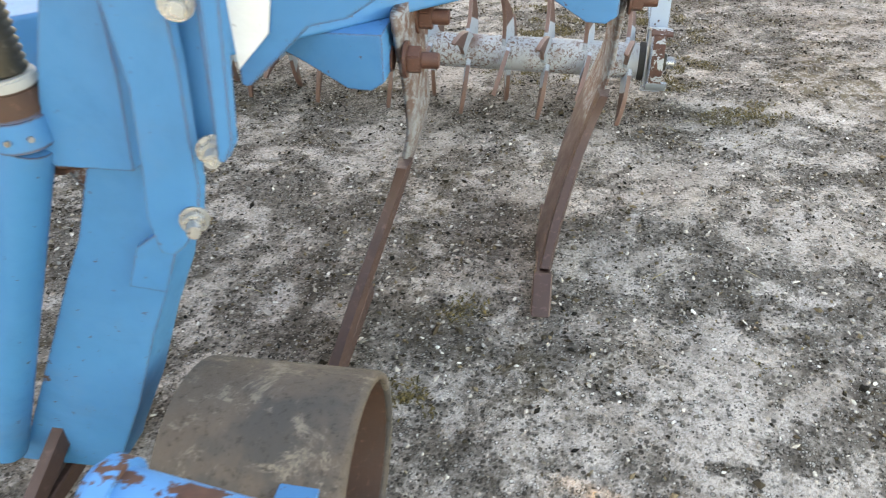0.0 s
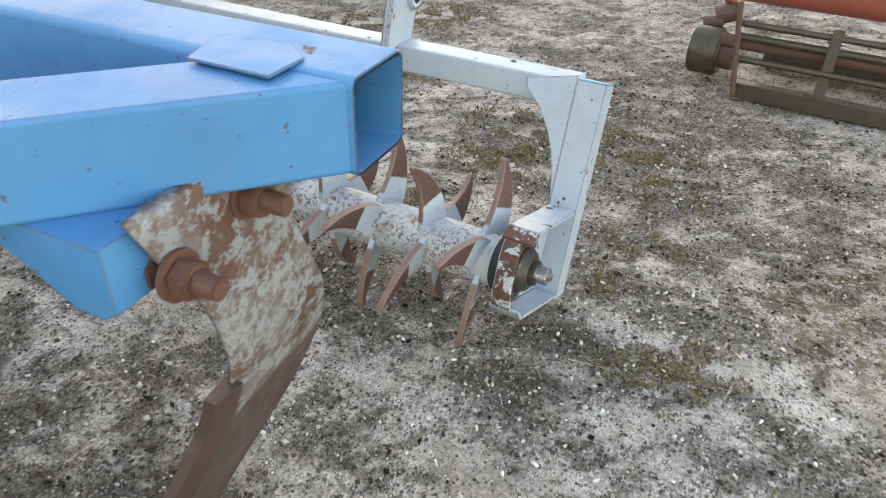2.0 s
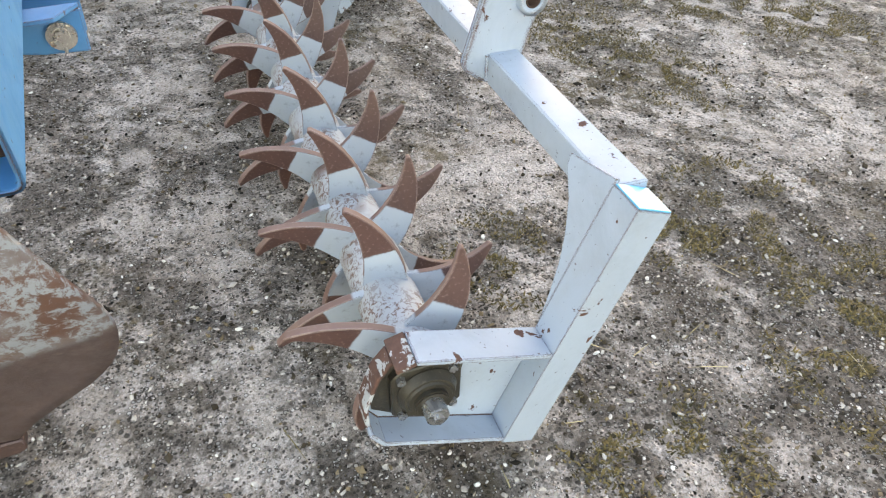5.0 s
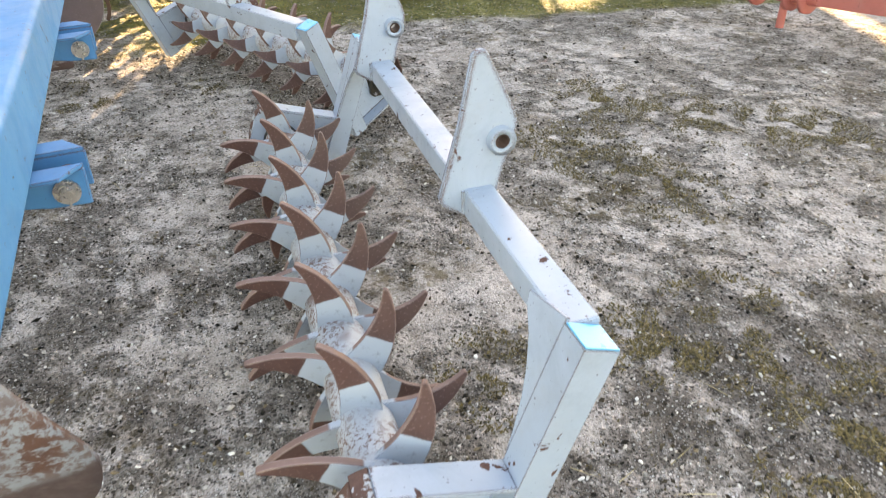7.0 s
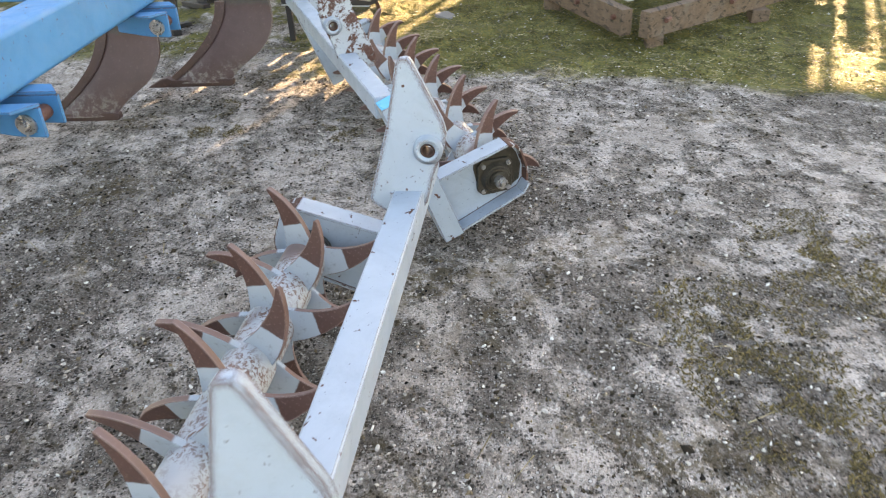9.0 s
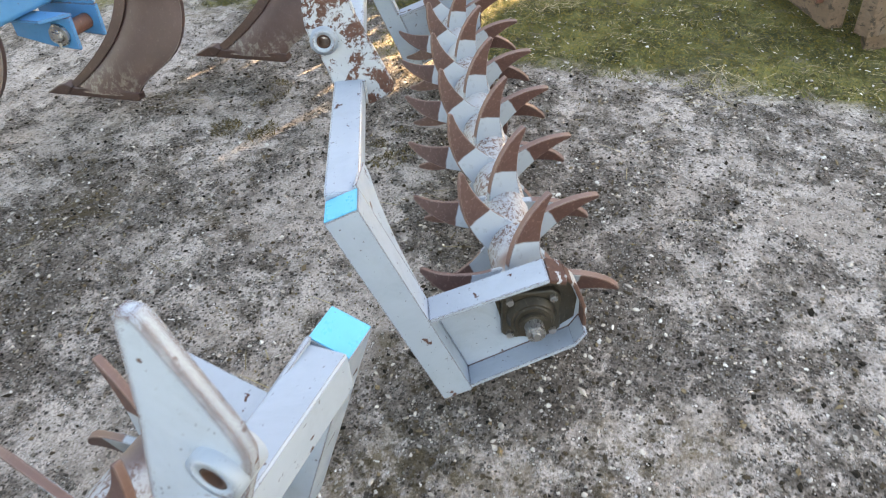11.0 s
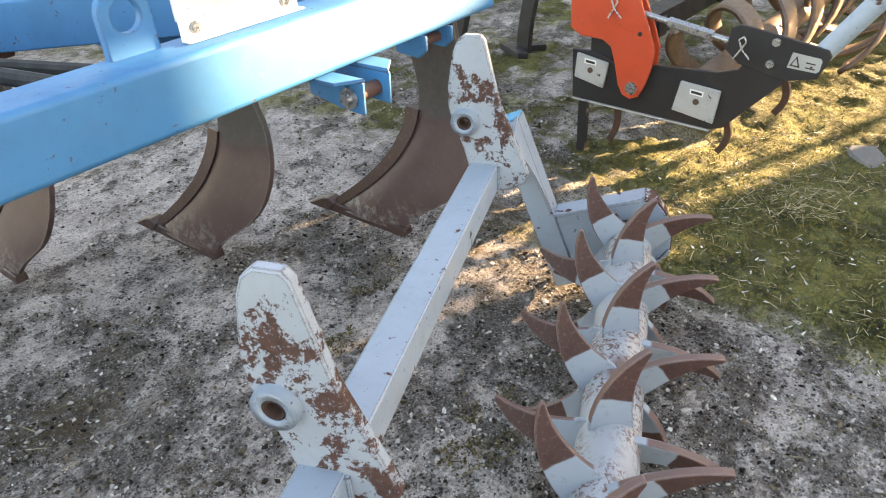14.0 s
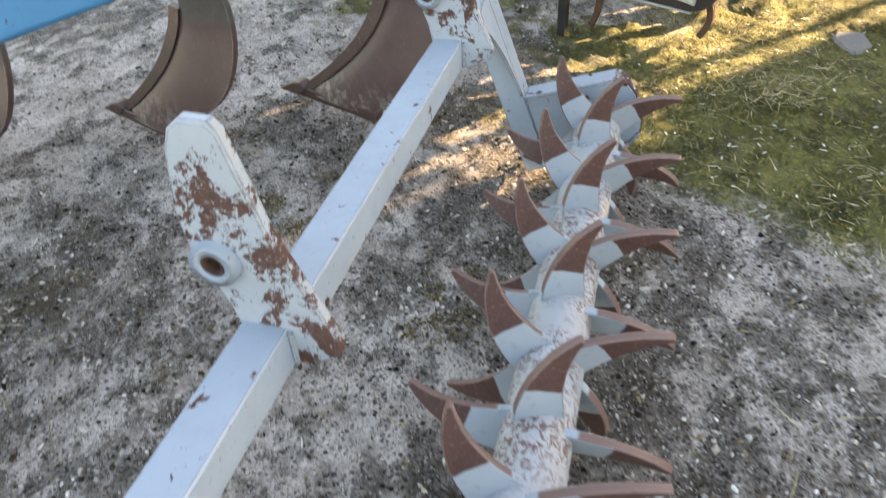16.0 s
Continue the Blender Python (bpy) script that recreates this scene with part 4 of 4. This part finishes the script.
wheel = bit("depth_wheel", drum(), MUD, None, "open steel drum wheel caked with dry mud")
bit("drum_lining", tube_ring((-.655, .78, .216), (-.312, .78, .216), 0.2015, 0.1985, 48), RUST, wheel, "rust-brown inside of the drum")
bit("hub", rod((-.66, .78, .216), (-.40, .78, .216), 0.05, 20), BLUE_WORN, wheel)
bit("hub_disc", rod((-.50, .78, .216), (-.492, .78, .216), 0.200, 40), RUST, wheel)
bit("wheel_fork", flat([(-.42, .57), (-.345, .60), (-.335, .76), (-.41, .76)], 0.25, 0.385, 0.004), BLUE, wheel)


# ---- red and black cultivator ----
cult = thing("cultivator", pose(-5.3, 2.6, 0), "black and red cultivator with a brown spiral roller on mossy ground", "farm machine")


def cbit(name, bm, m, parent=None, label=""):
    bm.transform(Matrix.Translation((5.3, -2.6, 0)))
    return part(name, bm, m, parent or cult, label)


def side_plate(pts, x, th, bev=0.003, holes=()):
    bm = plate(pts, th, YZ, holes, bev)
    bm.transform(Matrix.Translation((x, 0, 0)))
    return bm


body = cbit("side_frame", side_plate([(2.190, .545), (2.200, .305), (2.905, .272), (2.960, .290), (3.190, .548), (3.010, .600), (2.985, .560), (2.900, .535), (2.620, .525), (2.560, .50), (2.42, .50), (2.33, .545)], -5.31, 0.022), BLACK)
# pale pad paint on the lip paints in the light along its edge
cbit("frame_lip", joined(bar((-5.33, 2.20, .300), (-5.33, 2.905, .267), 0.075, 0.008, 0.001)), PADS, body, "bottom lip, its pale tone standing for light on the edge")
cbit("head_plate", side_plate([(2.935, .735), (2.925, .640), (2.985, .590), (3.180, .545), (3.300, .572), (3.335, .665), (3.320, .690), (3.02, .745), (2.97, .750)], -5.295, 0.02), BLACK)
cbit("warning_label", side_plate([(3.180, .604), (3.292, .596), (3.302, .606), (3.306, .645), (3.298, .655), (3.192, .667)], -5.2835, 0.002, 0), PADS, None, "white warning label")
cbit("warning_triangle", side_plate([(3.188, .614), (3.228, .609), (3.212, .656)], -5.2815, 0.001, 0), BLACK)
cbit("warning_triangle_field", side_plate([(3.196, .619), (3.220, .616), (3.210, .644)], -5.2803, 0.0008, 0), PADS)
for k in range(2):
    cbit("label_bar", side_plate([(3.248, .611 + .020 * k), (3.284, .607 + .020 * k), (3.285, .612 + .020 * k), (3.249, .616 + .020 * k)], -5.2815, 0.001, 0), BLACK)
for pts in ([(2.225, .535), (2.392, .505), (2.372, .378), (2.214, .415)], [(2.752, .478), (2.935, .458), (2.918, .305), (2.725, .338)]):
    cy, cz = sum(p[0] for p in pts) / 4, sum(p[1] for p in pts) / 4
    pad = cbit("bearing_pad", side_plate(pts, -5.291, 0.016), PADS, None, "square grey bolted pad")
    cbit("pad_hole", rod((-5.284, cy, cz), (-5.279, cy, cz), 0.014, 12), RUST, pad)
    cbit("sticker", side_plate([(cy - .033, cz + .032), (cy + .030, cz + .026), (cy + .030, cz + .050), (cy - .033, cz + .056)], -5.2815, 0.001, 0), WHITE, pad)
    cbit("sticker_bar", side_plate([(cy - .026, cz + .037), (cy + .023, cz + .032), (cy + .023, cz + .044), (cy - .026, cz + .049)], -5.2805, 0.0008, 0), BLACK, pad)
    for p in pts:
        b = (cy + (p[0] - cy) * .8, cz + (p[1] - cz) * .8)
        cbit("pad_bolt", rod((-5.284, *b), (-5.276, *b), 0.009, 6), PADS, pad)
arm_out = [(2.180, 1.15), (2.190, .655), (2.250, .622), (2.360, .618), (2.405, .590), (2.430, .520), (2.455, .415), (2.480, .372), (2.520, .355), (2.560, .372), (2.590, .430), (2.615, .520), (2.620, .600), (2.590, .680), (2.540, .790), (2.500, .90), (2.48, 1.15)]
for x in (-5.275, -5.335):
    cbit("lift_arm", side_plate(arm_out, x, 0.014, 0.003), RED, None, "bright red lift arm")
# black disc stands for the shade inside a bolt hole
cbit("arm_hole_disc", rod((-5.2675, 2.545, .665), (-5.2660, 2.545, .665), 0.011, 14), BLACK, None, "black disc painting in the dark of a bolt hole")
cbit("pivot_bolt", joined(rod((-5.268, 2.525, .410), (-5.262, 2.525, .410), 0.030, 16), rod((-5.262, 2.525, .410), (-5.245, 2.525, .410), 0.021, 6, None, 0.002)), STEEL)
cbit("adjuster", joined(rod((-5.30, 2.530, .750), (-5.30, 2.66, .725), 0.014, 12), rod((-5.30, 2.66, .725), (-5.30, 2.86, .688), 0.024, 6), rod((-5.30, 2.86, .688), (-5.30, 2.99, .665), 0.014, 12)), STEEL, None, "plated turnbuckle adjuster")


def spring_pin(y, z):
    pts = [(y - .03, z - .045), (y - .004, z), (y + .012, z + .03), (y, z + .05), (y - .018, z + .035), (y - .004, z), (y + .035, z - .04)]
    cbit("spring_pin", joined(*[rod((-5.262, *a), (-5.262, *b), 0.004, 8) for a, b in zip(pts, pts[1:])]), STEEL)


spring_pin(2.415, .765)
spring_pin(3.000, .660)
for y, z in ((3.125, .700), (3.115, .610)):
    cbit("frame_bolt", rod((-5.285, y, z), (-5.268, y, z), 0.018, 6, None, 0.002), STEEL)
cbit("rear_tube", rod((-5.33, 3.27, .63), (-5.38, 3.74, 1.32), 0.040, 18), GREY, None, "pale grey steel tube")
for x in (-5.9, -6.8, -7.7):
    cbit("cross_tube", box((x, 2.3, .50), (x + .1, 2.42, .60), 0.008), BLACK)
cbit("main_tube", box((-8.0, 2.28, .50), (-5.31, 2.40, .62), 0.01), BLACK)
axle = cbit("roller_tube", rod((-5.32, 2.80, .42), (-8.0, 2.80, .42), 0.075, 24), BAR, None, "brown worn roller tube")


def spiral(x0, y0, z0, rad, ph):
    """One flat band wound round the roller."""
    bm = bmesh.new()
    n = 60
    prev = None
    for i in range(n + 1):
        a = ph + 2 * math.pi * 1.6 * i / n
        x = x0 - 2.5 * i / n
        ring = [bm.verts.new((x + w, y0 + r * math.cos(a), z0 + r * math.sin(a))) for w, r in ((-.085, rad), (.085, rad), (.085, rad - .028), (-.085, rad - .028))]
        if prev:
            for k in range(4):
                bm.faces.new((prev[k], prev[(k + 1) % 4], ring[(k + 1) % 4], ring[k]))
        else:
            bm.faces.new(ring)
        prev = ring
    bm.faces.new(prev[::-1])
    return bm


for k in range(3):
    cbit("spiral_bar", spiral(-5.45, 2.78, .47, .235, 2.1 * k), BAR, axle)
    cbit("spiral_bar", spiral(-6.5, 3.08, .47, .245, 2.1 * k + 1), BAR, None, "brown curved spiral band")
cbit("stand_post", box((-5.375, 2.215, 0.0), (-5.340, 2.262, .32), 0.004), BLACK)
for y, x, z0, z1 in ((2.36, -5.44, .32, 0.05), (2.93, -5.40, .32, .13), (3.13, -5.46, .52, .34)):
    pts = [(y + 0.05 * math.sin(2.6 * k / 8) - 0.03 * k / 8, z0 + (z1 - z0) * k / 8) for k in range(9)]
    cbit("tooth", strip(pts, 0.030, x - 0.012, x + 0.012), RUST)


def far_leg(x, y, h):
    n = 12
    pts = [(y - 0.30 * math.sin(1.5 * t / n) + 0.02 * t / n, h * (1 - t / n)) for t in range(n + 1)]
    bm = strip(pts, 0.10, x - 0.03, x + 0.03)
    cbit("cultivator_leg", bm, BLACK, None, "black curved cultivator leg")
    foot = flat([(x, y - .50), (x + .17, y - .22), (x + .13, y - .16), (x, y - .30), (x - .13, y - .16), (x - .17, y - .22)], 0.005, 0.05, 0.004)
    cbit("sweep", foot, BLACK)


far_leg(-5.75, 1.36, 1.0)
far_leg(-6.70, 1.30, 1.0)
cbit("front_tube", box((-8.0, 1.28, .92), (-5.31, 1.40, 1.04), 0.01), BLACK)
cbit("side_tube", box((-5.44, 1.28, .93), (-5.32, 2.39, 1.03), 0.01), BLACK)


# ---- timber frame, tyre, red implements ----
skid = thing("timber_frame", pose(-4.85, 4.92, 0), "weathered brown timber frame on blocks at the turf's edge", "timber")


def sbit(name, bm, m=None, label=""):
    bm.transform(Matrix.Translation((4.85, -4.92, 0)))
    return part(name, bm, m or WOOD, skid, label)


sbit("beam", bar((-4.88, 4.86, .185), (-7.0, 4.10, .185), 0.09, 0.19, 0.008))
sbit("beam", bar((-4.80, 4.97, .185), (-6.3, 6.95, .185), 0.09, 0.19, 0.008))
sbit("block", box((-4.98, 5.02, -.01), (-4.86, 5.14, .09), 0.005))
sbit("block", box((-6.2, 4.36, -.01), (-6.05, 4.50, .09), 0.005))
for k in range(4):
    a = Vector((-5.15 - .33 * k, 5.02 + .28 * k, .30))
    sbit("deck_board", bar(a, a + Vector((-1.75, -.60, 0)), 0.14, 0.03, 0.003, (0, 0, 1)))
for a in ((-4.96, 4.79, .21), (-5.5, 4.585, .20), (-6.2, 4.33, .21)):
    sbit("bolt_head", rod(a, (a[0] + .012, a[1] - .034, a[2]), 0.020, 6, None, 0.003), NUT, "rusty bolt head")
for a in ((-4.90, 5.18, .20), (-5.35, 5.78, .21)):
    sbit("bolt_head", rod(a, (a[0] + .06, a[1] - .045, a[2]), 0.020, 6, None, 0.003), NUT, "rusty bolt head")
sbit("block", box((-5.62, 5.98, -.01), (-5.48, 6.12, .09), 0.005))
sbit("angle_iron", joined(bar((-5.10, 4.92, .290), (-6.4, 4.45, .290), 0.06, 0.008, 0.001), bar((-5.12, 4.95, .317), (-6.4, 4.48, .317), 0.008, 0.05, 0.001)), PADS, "grey steel angle on the timber")
sbit("scrap_plate", bar((-5.05, 4.96, .335), (-5.6, 5.5, .345), 0.30, 0.012, 0.002), RUST, "rusty steel scrap plate")

tyre = thing("tyre", pose(-4.80, 7.52, 0.42, 0, 0, 25), "black rubber tyre standing on the turf", "tyre")
bm = bmesh.new()
seg = 40
prof = [(-.11, .24), (-.125, .33), (-.115, .40), (-.08, .43), (.08, .43), (.115, .40), (.125, .33), (.11, .24)]
rings = [[bm.verts.new((r * math.cos(2 * math.pi * k / seg), a, r * math.sin(2 * math.pi * k / seg))) for k in range(seg)] for a, r in prof]
for i in range(len(prof)):
    for k in range(seg):
        q, w = rings[i], rings[(i + 1) % len(prof)]
        bm.faces.new((q[k], q[(k + 1) % seg], w[(k + 1) % seg], w[k]))
part("tread", bm, RUBBER, tyre)
part("rim", joined(rod((0, -.09, 0), (0, .09, 0), 0.245, 32, None, 0.01), rod((0, -.12, 0), (0, .12, 0), 0.06, 16)), GREY, tyre, "grey steel rim")

draw = thing("red_drawbar", pose(-2.6, 7.12, 0), "faded red steel drawbar with flanged bosses on the ground", "farm machine")


def dbit(name, bm, label=""):
    bm.transform(Matrix.Translation((2.6, -6.95, 0)))
    return part(name, bm, RED_OLD, draw, label)


boss = dbit("boss", rod((-2.92, 6.93, .22), (-2.38, 7.0, .25), 0.055, 20))
for k, r in ((0.0, .11), (.55, .11), (.80, .115)):
    p = Vector((-2.92, 6.93, .22)).lerp(Vector((-2.38, 7.0, .25)), k)
    w = (Vector((-2.38, 7.0, .25)) - Vector((-2.92, 6.93, .22))).normalized()
    dbit("flange", tube_ring(p, p + w * 0.03, r, 0.05))
dbit("bar", bar((-2.40, 7.0, .26), (-0.6, 7.12, .40), 0.09, 0.11, 0.01))
dbit("stand", bar((-1.3, 7.07, .32), (-1.3, 7.07, .0), 0.05, 0.05, 0.005))
dbit("stand", rod((-2.66, 6.96, .2), (-2.66, 6.96, -.01), 0.030, 12))

seeder = thing("red_implement", pose(0.8, 5.3, 0), "faded red implement with dark rails and roller", "farm machine")


def rbit(name, bm, m, label=""):
    bm.transform(Matrix.Translation((-0.8, -5.3, 0)))
    return part(name, bm, m, seeder, label)


hood = bmesh.new()
bmesh.ops.create_cone(hood, cap_ends=True, segments=28, radius1=0.30, radius2=0.30, depth=2.6)
hood.transform(Matrix.Translation((2.02, 5.62, .66)) @ pose(0, 0, 0, 0, 90, -8))
rbit("hood", hood, RED_OLD, "faded red sheet metal hood")
rbit("end_plate", rod((.70, 5.80, .66), (.735, 5.796, .66), 0.33, 28), RED_OLD)
# rails, posts and skid beams in dark iron: shade put into their colour
for y, z, r in ((5.33, .36, .016), (5.36, .285, .020), (5.30, .19, .016)):
    rbit("rail", rod((.80, y, z), (3.2, y - .33, z + .01), r, 12), GREASE_AND_SHADE)
rbit("shaft", rod((.72, 5.42, .24), (3.2, 5.08, .25), 0.035, 16), RUST)
rbit("roller", rod((.58, 5.48, .155), (.735, 5.46, .155), 0.125, 28, None, 0.012), GREASE_AND_SHADE, "dark greasy roller wheel")
rbit("roller_cap", rod((.735, 5.46, .155), (.80, 5.45, .155), 0.08, 20), RUST)
rbit("lever", rod((.845, 5.25, .01), (.775, 5.30, .47), 0.014, 10), RUST)
for x in (1.24, 2.2):
    rbit("post", bar((x, 5.24, .0), (x, 5.27, .40), 0.05, 0.03, 0.003), GREASE_AND_SHADE)
rbit("skid_beam", bar((.84, 5.30, .035), (3.2, 4.97, .035), 0.07, 0.08, 0.006), GREASE_AND_SHADE, "skid beam, darkened to stand for shade on it")
rbit("under_beam", bar((.95, 5.66, .16), (3.2, 5.34, .16), 0.10, 0.10, 0.006), GREASE_AND_SHADE)
rbit("rear_beam", bar((.95, 5.85, .05), (3.2, 5.53, .05), 0.07, 0.08, 0.006), RUST)
rbit("hitch", joined(rod((.66, 5.62, .30), (.76, 5.62, .34), 0.05, 14), rod((.60, 5.60, .26), (.70, 5.60, .28), 0.035, 12)), RUST)


slab_stone = thing("flat_stone", pose(-6.03, 3.47, -0.010, 0, 0, 12), "pale grey flat stone lying in the turf", "stone")
outline = [(.135 * (1 + .18 * math.sin(3 * a + 1)) * math.cos(a), .085 * (1 + .2 * math.sin(2 * a)) * math.sin(a)) for a in [2 * math.pi * k / 14 for k in range(14)]]
part("stone", plate(outline, 0.036, None, (), 0.012), SLAB, slab_stone)


# ---- grit, moss, straw, grass ----
rng = np.random.RandomState(7)


def turf_at(x, y):
    return x < -4.40 + 0.33 * max(0.0, y - 4.2) + 0.25 * noise.noise(Vector((y * 1.3, x, 4.0))) and y > 2.3 + 0.5 * noise.noise(Vector((x, y, 1.5)))


def scatter(name, verts, faces, m, label, category):
    me = bpy.data.meshes.new(name)
    me.from_pydata(verts, [], faces)
    me.materials.append(m)
    tagged(new(name, me), label, category, kind="stuff")


ico = bmesh.new()
bmesh.ops.create_icosphere(ico, subdivisions=1, radius=1)
PEBBLE = np.array([v.co for v in ico.verts]), np.array([[v.index for v in f.verts] for f in ico.faces])
ico.free()
CRUMB_SHAPE = np.array(((1, 0, 0), (-1, 0, 0), (0, 1, 0), (0, -1, 0), (0, 0, 1), (0, 0, -1)), float), np.array(((0, 2, 4), (2, 1, 4), (1, 3, 4), (3, 0, 4), (2, 0, 5), (1, 2, 5), (3, 1, 5), (0, 3, 5)))


def near(x, y):
    """Thick strewing round the two rollers and the tines, thinner towards the margins."""
    return 1.0 if -4.6 < x < 1.6 and 1.2 < y < 5.4 else 0.45


def grit(name, m, count, lo, hi, keep, shape, label, flat_lay=0.8):
    """Small loose bits strewn over the yard; keep(x, y, litter) is the chance that one lies there."""
    sv, sf = shape
    rows = []
    for x, y, u in zip(rng.uniform(-6.0, 2.4, count), rng.uniform(0.2, 7.6, count), rng.rand(count)):
        lay = litter_at(x, y)
        if u < keep(x, y, lay):
            rows.append((x, y, ground_z(x, y) + 0.005 * lay))
    p = np.array(rows)
    n = len(p)
    s = lo + (hi - lo) * rng.rand(n) ** 2.6
    s = np.where(rng.rand(n) < 0.008, s * 1.8, s)
    ax = s[:, None] * np.stack((rng.uniform(.8, 1.7, n), rng.uniform(.6, 1.1, n), rng.uniform(.35, flat_lay, n)), 1)
    v = sv[None] * ax[:, None] * (0.75 + 0.5 * rng.rand(n, len(sv), 1))
    for i, j, amp in ((1, 2, 0.7), (0, 2, 0.7), (0, 1, 3.1416)):
        a = rng.uniform(-amp, amp, n)[:, None]
        vi, vj = v[:, :, i].copy(), v[:, :, j].copy()
        v[:, :, i], v[:, :, j] = vi * np.cos(a) - vj * np.sin(a), vi * np.sin(a) + vj * np.cos(a)
    v += (p + np.stack((0 * s, 0 * s, ax[:, 2] * 0.45), 1))[:, None]
    f = sf[None] + (np.arange(n) * len(sv))[:, None, None]
    scatter(name, v.reshape(-1, 3).tolist(), f.reshape(-1, 3).tolist(), m, label, "gravel")


grit("grit", STONE, 240000, 0.0022, 0.0085, lambda x, y, q: (0.05 if turf_at(x, y) else 0.10 + 0.40 * q * q) * near(x, y), PEBBLE, "loose pale and grey grit on the earth")
grit("litter", CRUMB, 420000, 0.0025, 0.0105, lambda x, y, q: (0.08 if turf_at(x, y) else 1.0) * (0.040 + 0.85 * max(0.0, q - 0.30) ** 1.2) * near(x, y), CRUMB_SHAPE, "dark crumbs of soil, leaf litter and stone chips")


def blades(name, m, label, count, where, h, w, flat_lay, category):
    vs, fs = [], []
    for i in range(count):
        p = where()
        if p is None:
            continue
        x, y = p
        a = rng.uniform(0, 6.28)
        L = h * rng.uniform(0.5, 1.3)
        d, sd = Vector((math.cos(a), math.sin(a), 0)), Vector((-math.sin(a), math.cos(a), 0))
        up = rng.uniform(0.02, 0.15) if flat_lay else rng.uniform(0.5, 1.2)
        c = [Vector((x, y, ground_z(x, y))) + d * (L * t * (1.0 if flat_lay else 0.7)) + Vector((0, 0, L * up * (t - 0.55 * t * t) + (0.004 if flat_lay else 0))) for t in (0, .5, 1)]
        b = len(vs)
        for k, q in enumerate(c):
            ww = w * (1, .8, .25)[k]
            vs += [tuple(q + sd * ww), tuple(q - sd * ww)]
        fs += [(b, b + 1, b + 3, b + 2), (b + 2, b + 3, b + 5, b + 4)]
    scatter(name, vs, fs, m, label, category)


def in_turf():
    y = rng.uniform(2.0, 8.0)
    x = -4.1 + 0.33 * max(0.0, y - 4.2) - 4.0 * rng.rand() ** 1.6
    return (x, y) if turf_at(x, y) and noise.noise(Vector((x * 1.5, y * 1.5, 2))) > rng.uniform(-.6, .5) else None


def in_yard():
    x, y = rng.uniform(-5, 2.4), rng.uniform(1.2, 7.5)
    return (x, y) if noise.noise(Vector((x * 1.1, y * 1.1, 12))) > 0.18 + rng.uniform(-.15, .2) else None


def in_tuft():
    c = ((-5.38, 3.33), (-5.56, 3.38), (-5.24, 3.26), (-4.3, 4.35))[rng.randint(4)]
    return c[0] + rng.normal(0, .10), c[1] + rng.normal(0, .08)


PATCHES = [(-.11,3.53,.16),(0,4.07,.18),(-.03,4.42,.2),(-1.48,4.66,.25),(-.95,4.80,.22),(-1.14,5.88,.25),(.60,3.42,.1),(.70,3.64,.12),(.47,4.36,.2),(-1.5,5.5,.25),(-2.0,5.15,.25),(.91,3.05,.14),(.70,4.2,.2),(.06,4.17,.15),(.56,4.54,.18),(-.21,1.60,.06),(-.32,1.21,.07),(-3.45,2.10,.06),(-3.44,2.29,.07),(-3.43,2.94,.12),(-3.85,2.10,.1)]


PATCH_SHARE = np.array([p[2] ** 2 for p in PATCHES])
PATCH_SHARE /= PATCH_SHARE.sum()


def in_patch():
    x, y, r = PATCHES[rng.choice(len(PATCHES), p=PATCH_SHARE)]
    a, q = rng.uniform(0, 6.28), r * 1.25 * rng.rand() ** 0.7
    px, py = x + q * math.cos(a) * 1.3, y + q * math.sin(a)
    return (px, py) if noise.noise(Vector((px * 9, py * 9, 3.3))) > -0.02 else None


blades("moss_patch", MOSS, "low olive and brown moss patches on the yard", 46000, in_patch, 0.020, 0.0030, False, "moss")
blades("grass", GRASS, "short dull green grass and moss", 90000, in_turf, 0.026, 0.0028, False, "grass")
blades("moss_fringe", MOSS, "low yellow-brown moss on the yard", 26000, in_yard, 0.012, 0.0034, False, "moss")
blades("straw", STRAW, "scattered dry straw and stalks", 900, in_yard, 0.10, 0.0018, True, "straw")
blades("dry_grass", STRAW, "pale dry grass tufts by the cultivator", 260, in_tuft, 0.12, 0.0018, True, "grass")
blades("turf_straw", STRAW, "dry straw and dead stalks in the turf", 11000, in_turf, 0.065, 0.0017, True, "straw")
blades("leaf_bits", PALE, "pale dry leaf bits on the turf", 1500, in_turf, 0.028, 0.0045, True, "leaves")
blades("yard_leaf_bits", PALE, "pale dry leaf bits on the yard", 700, in_yard, 0.022, 0.0030, True, "leaves")
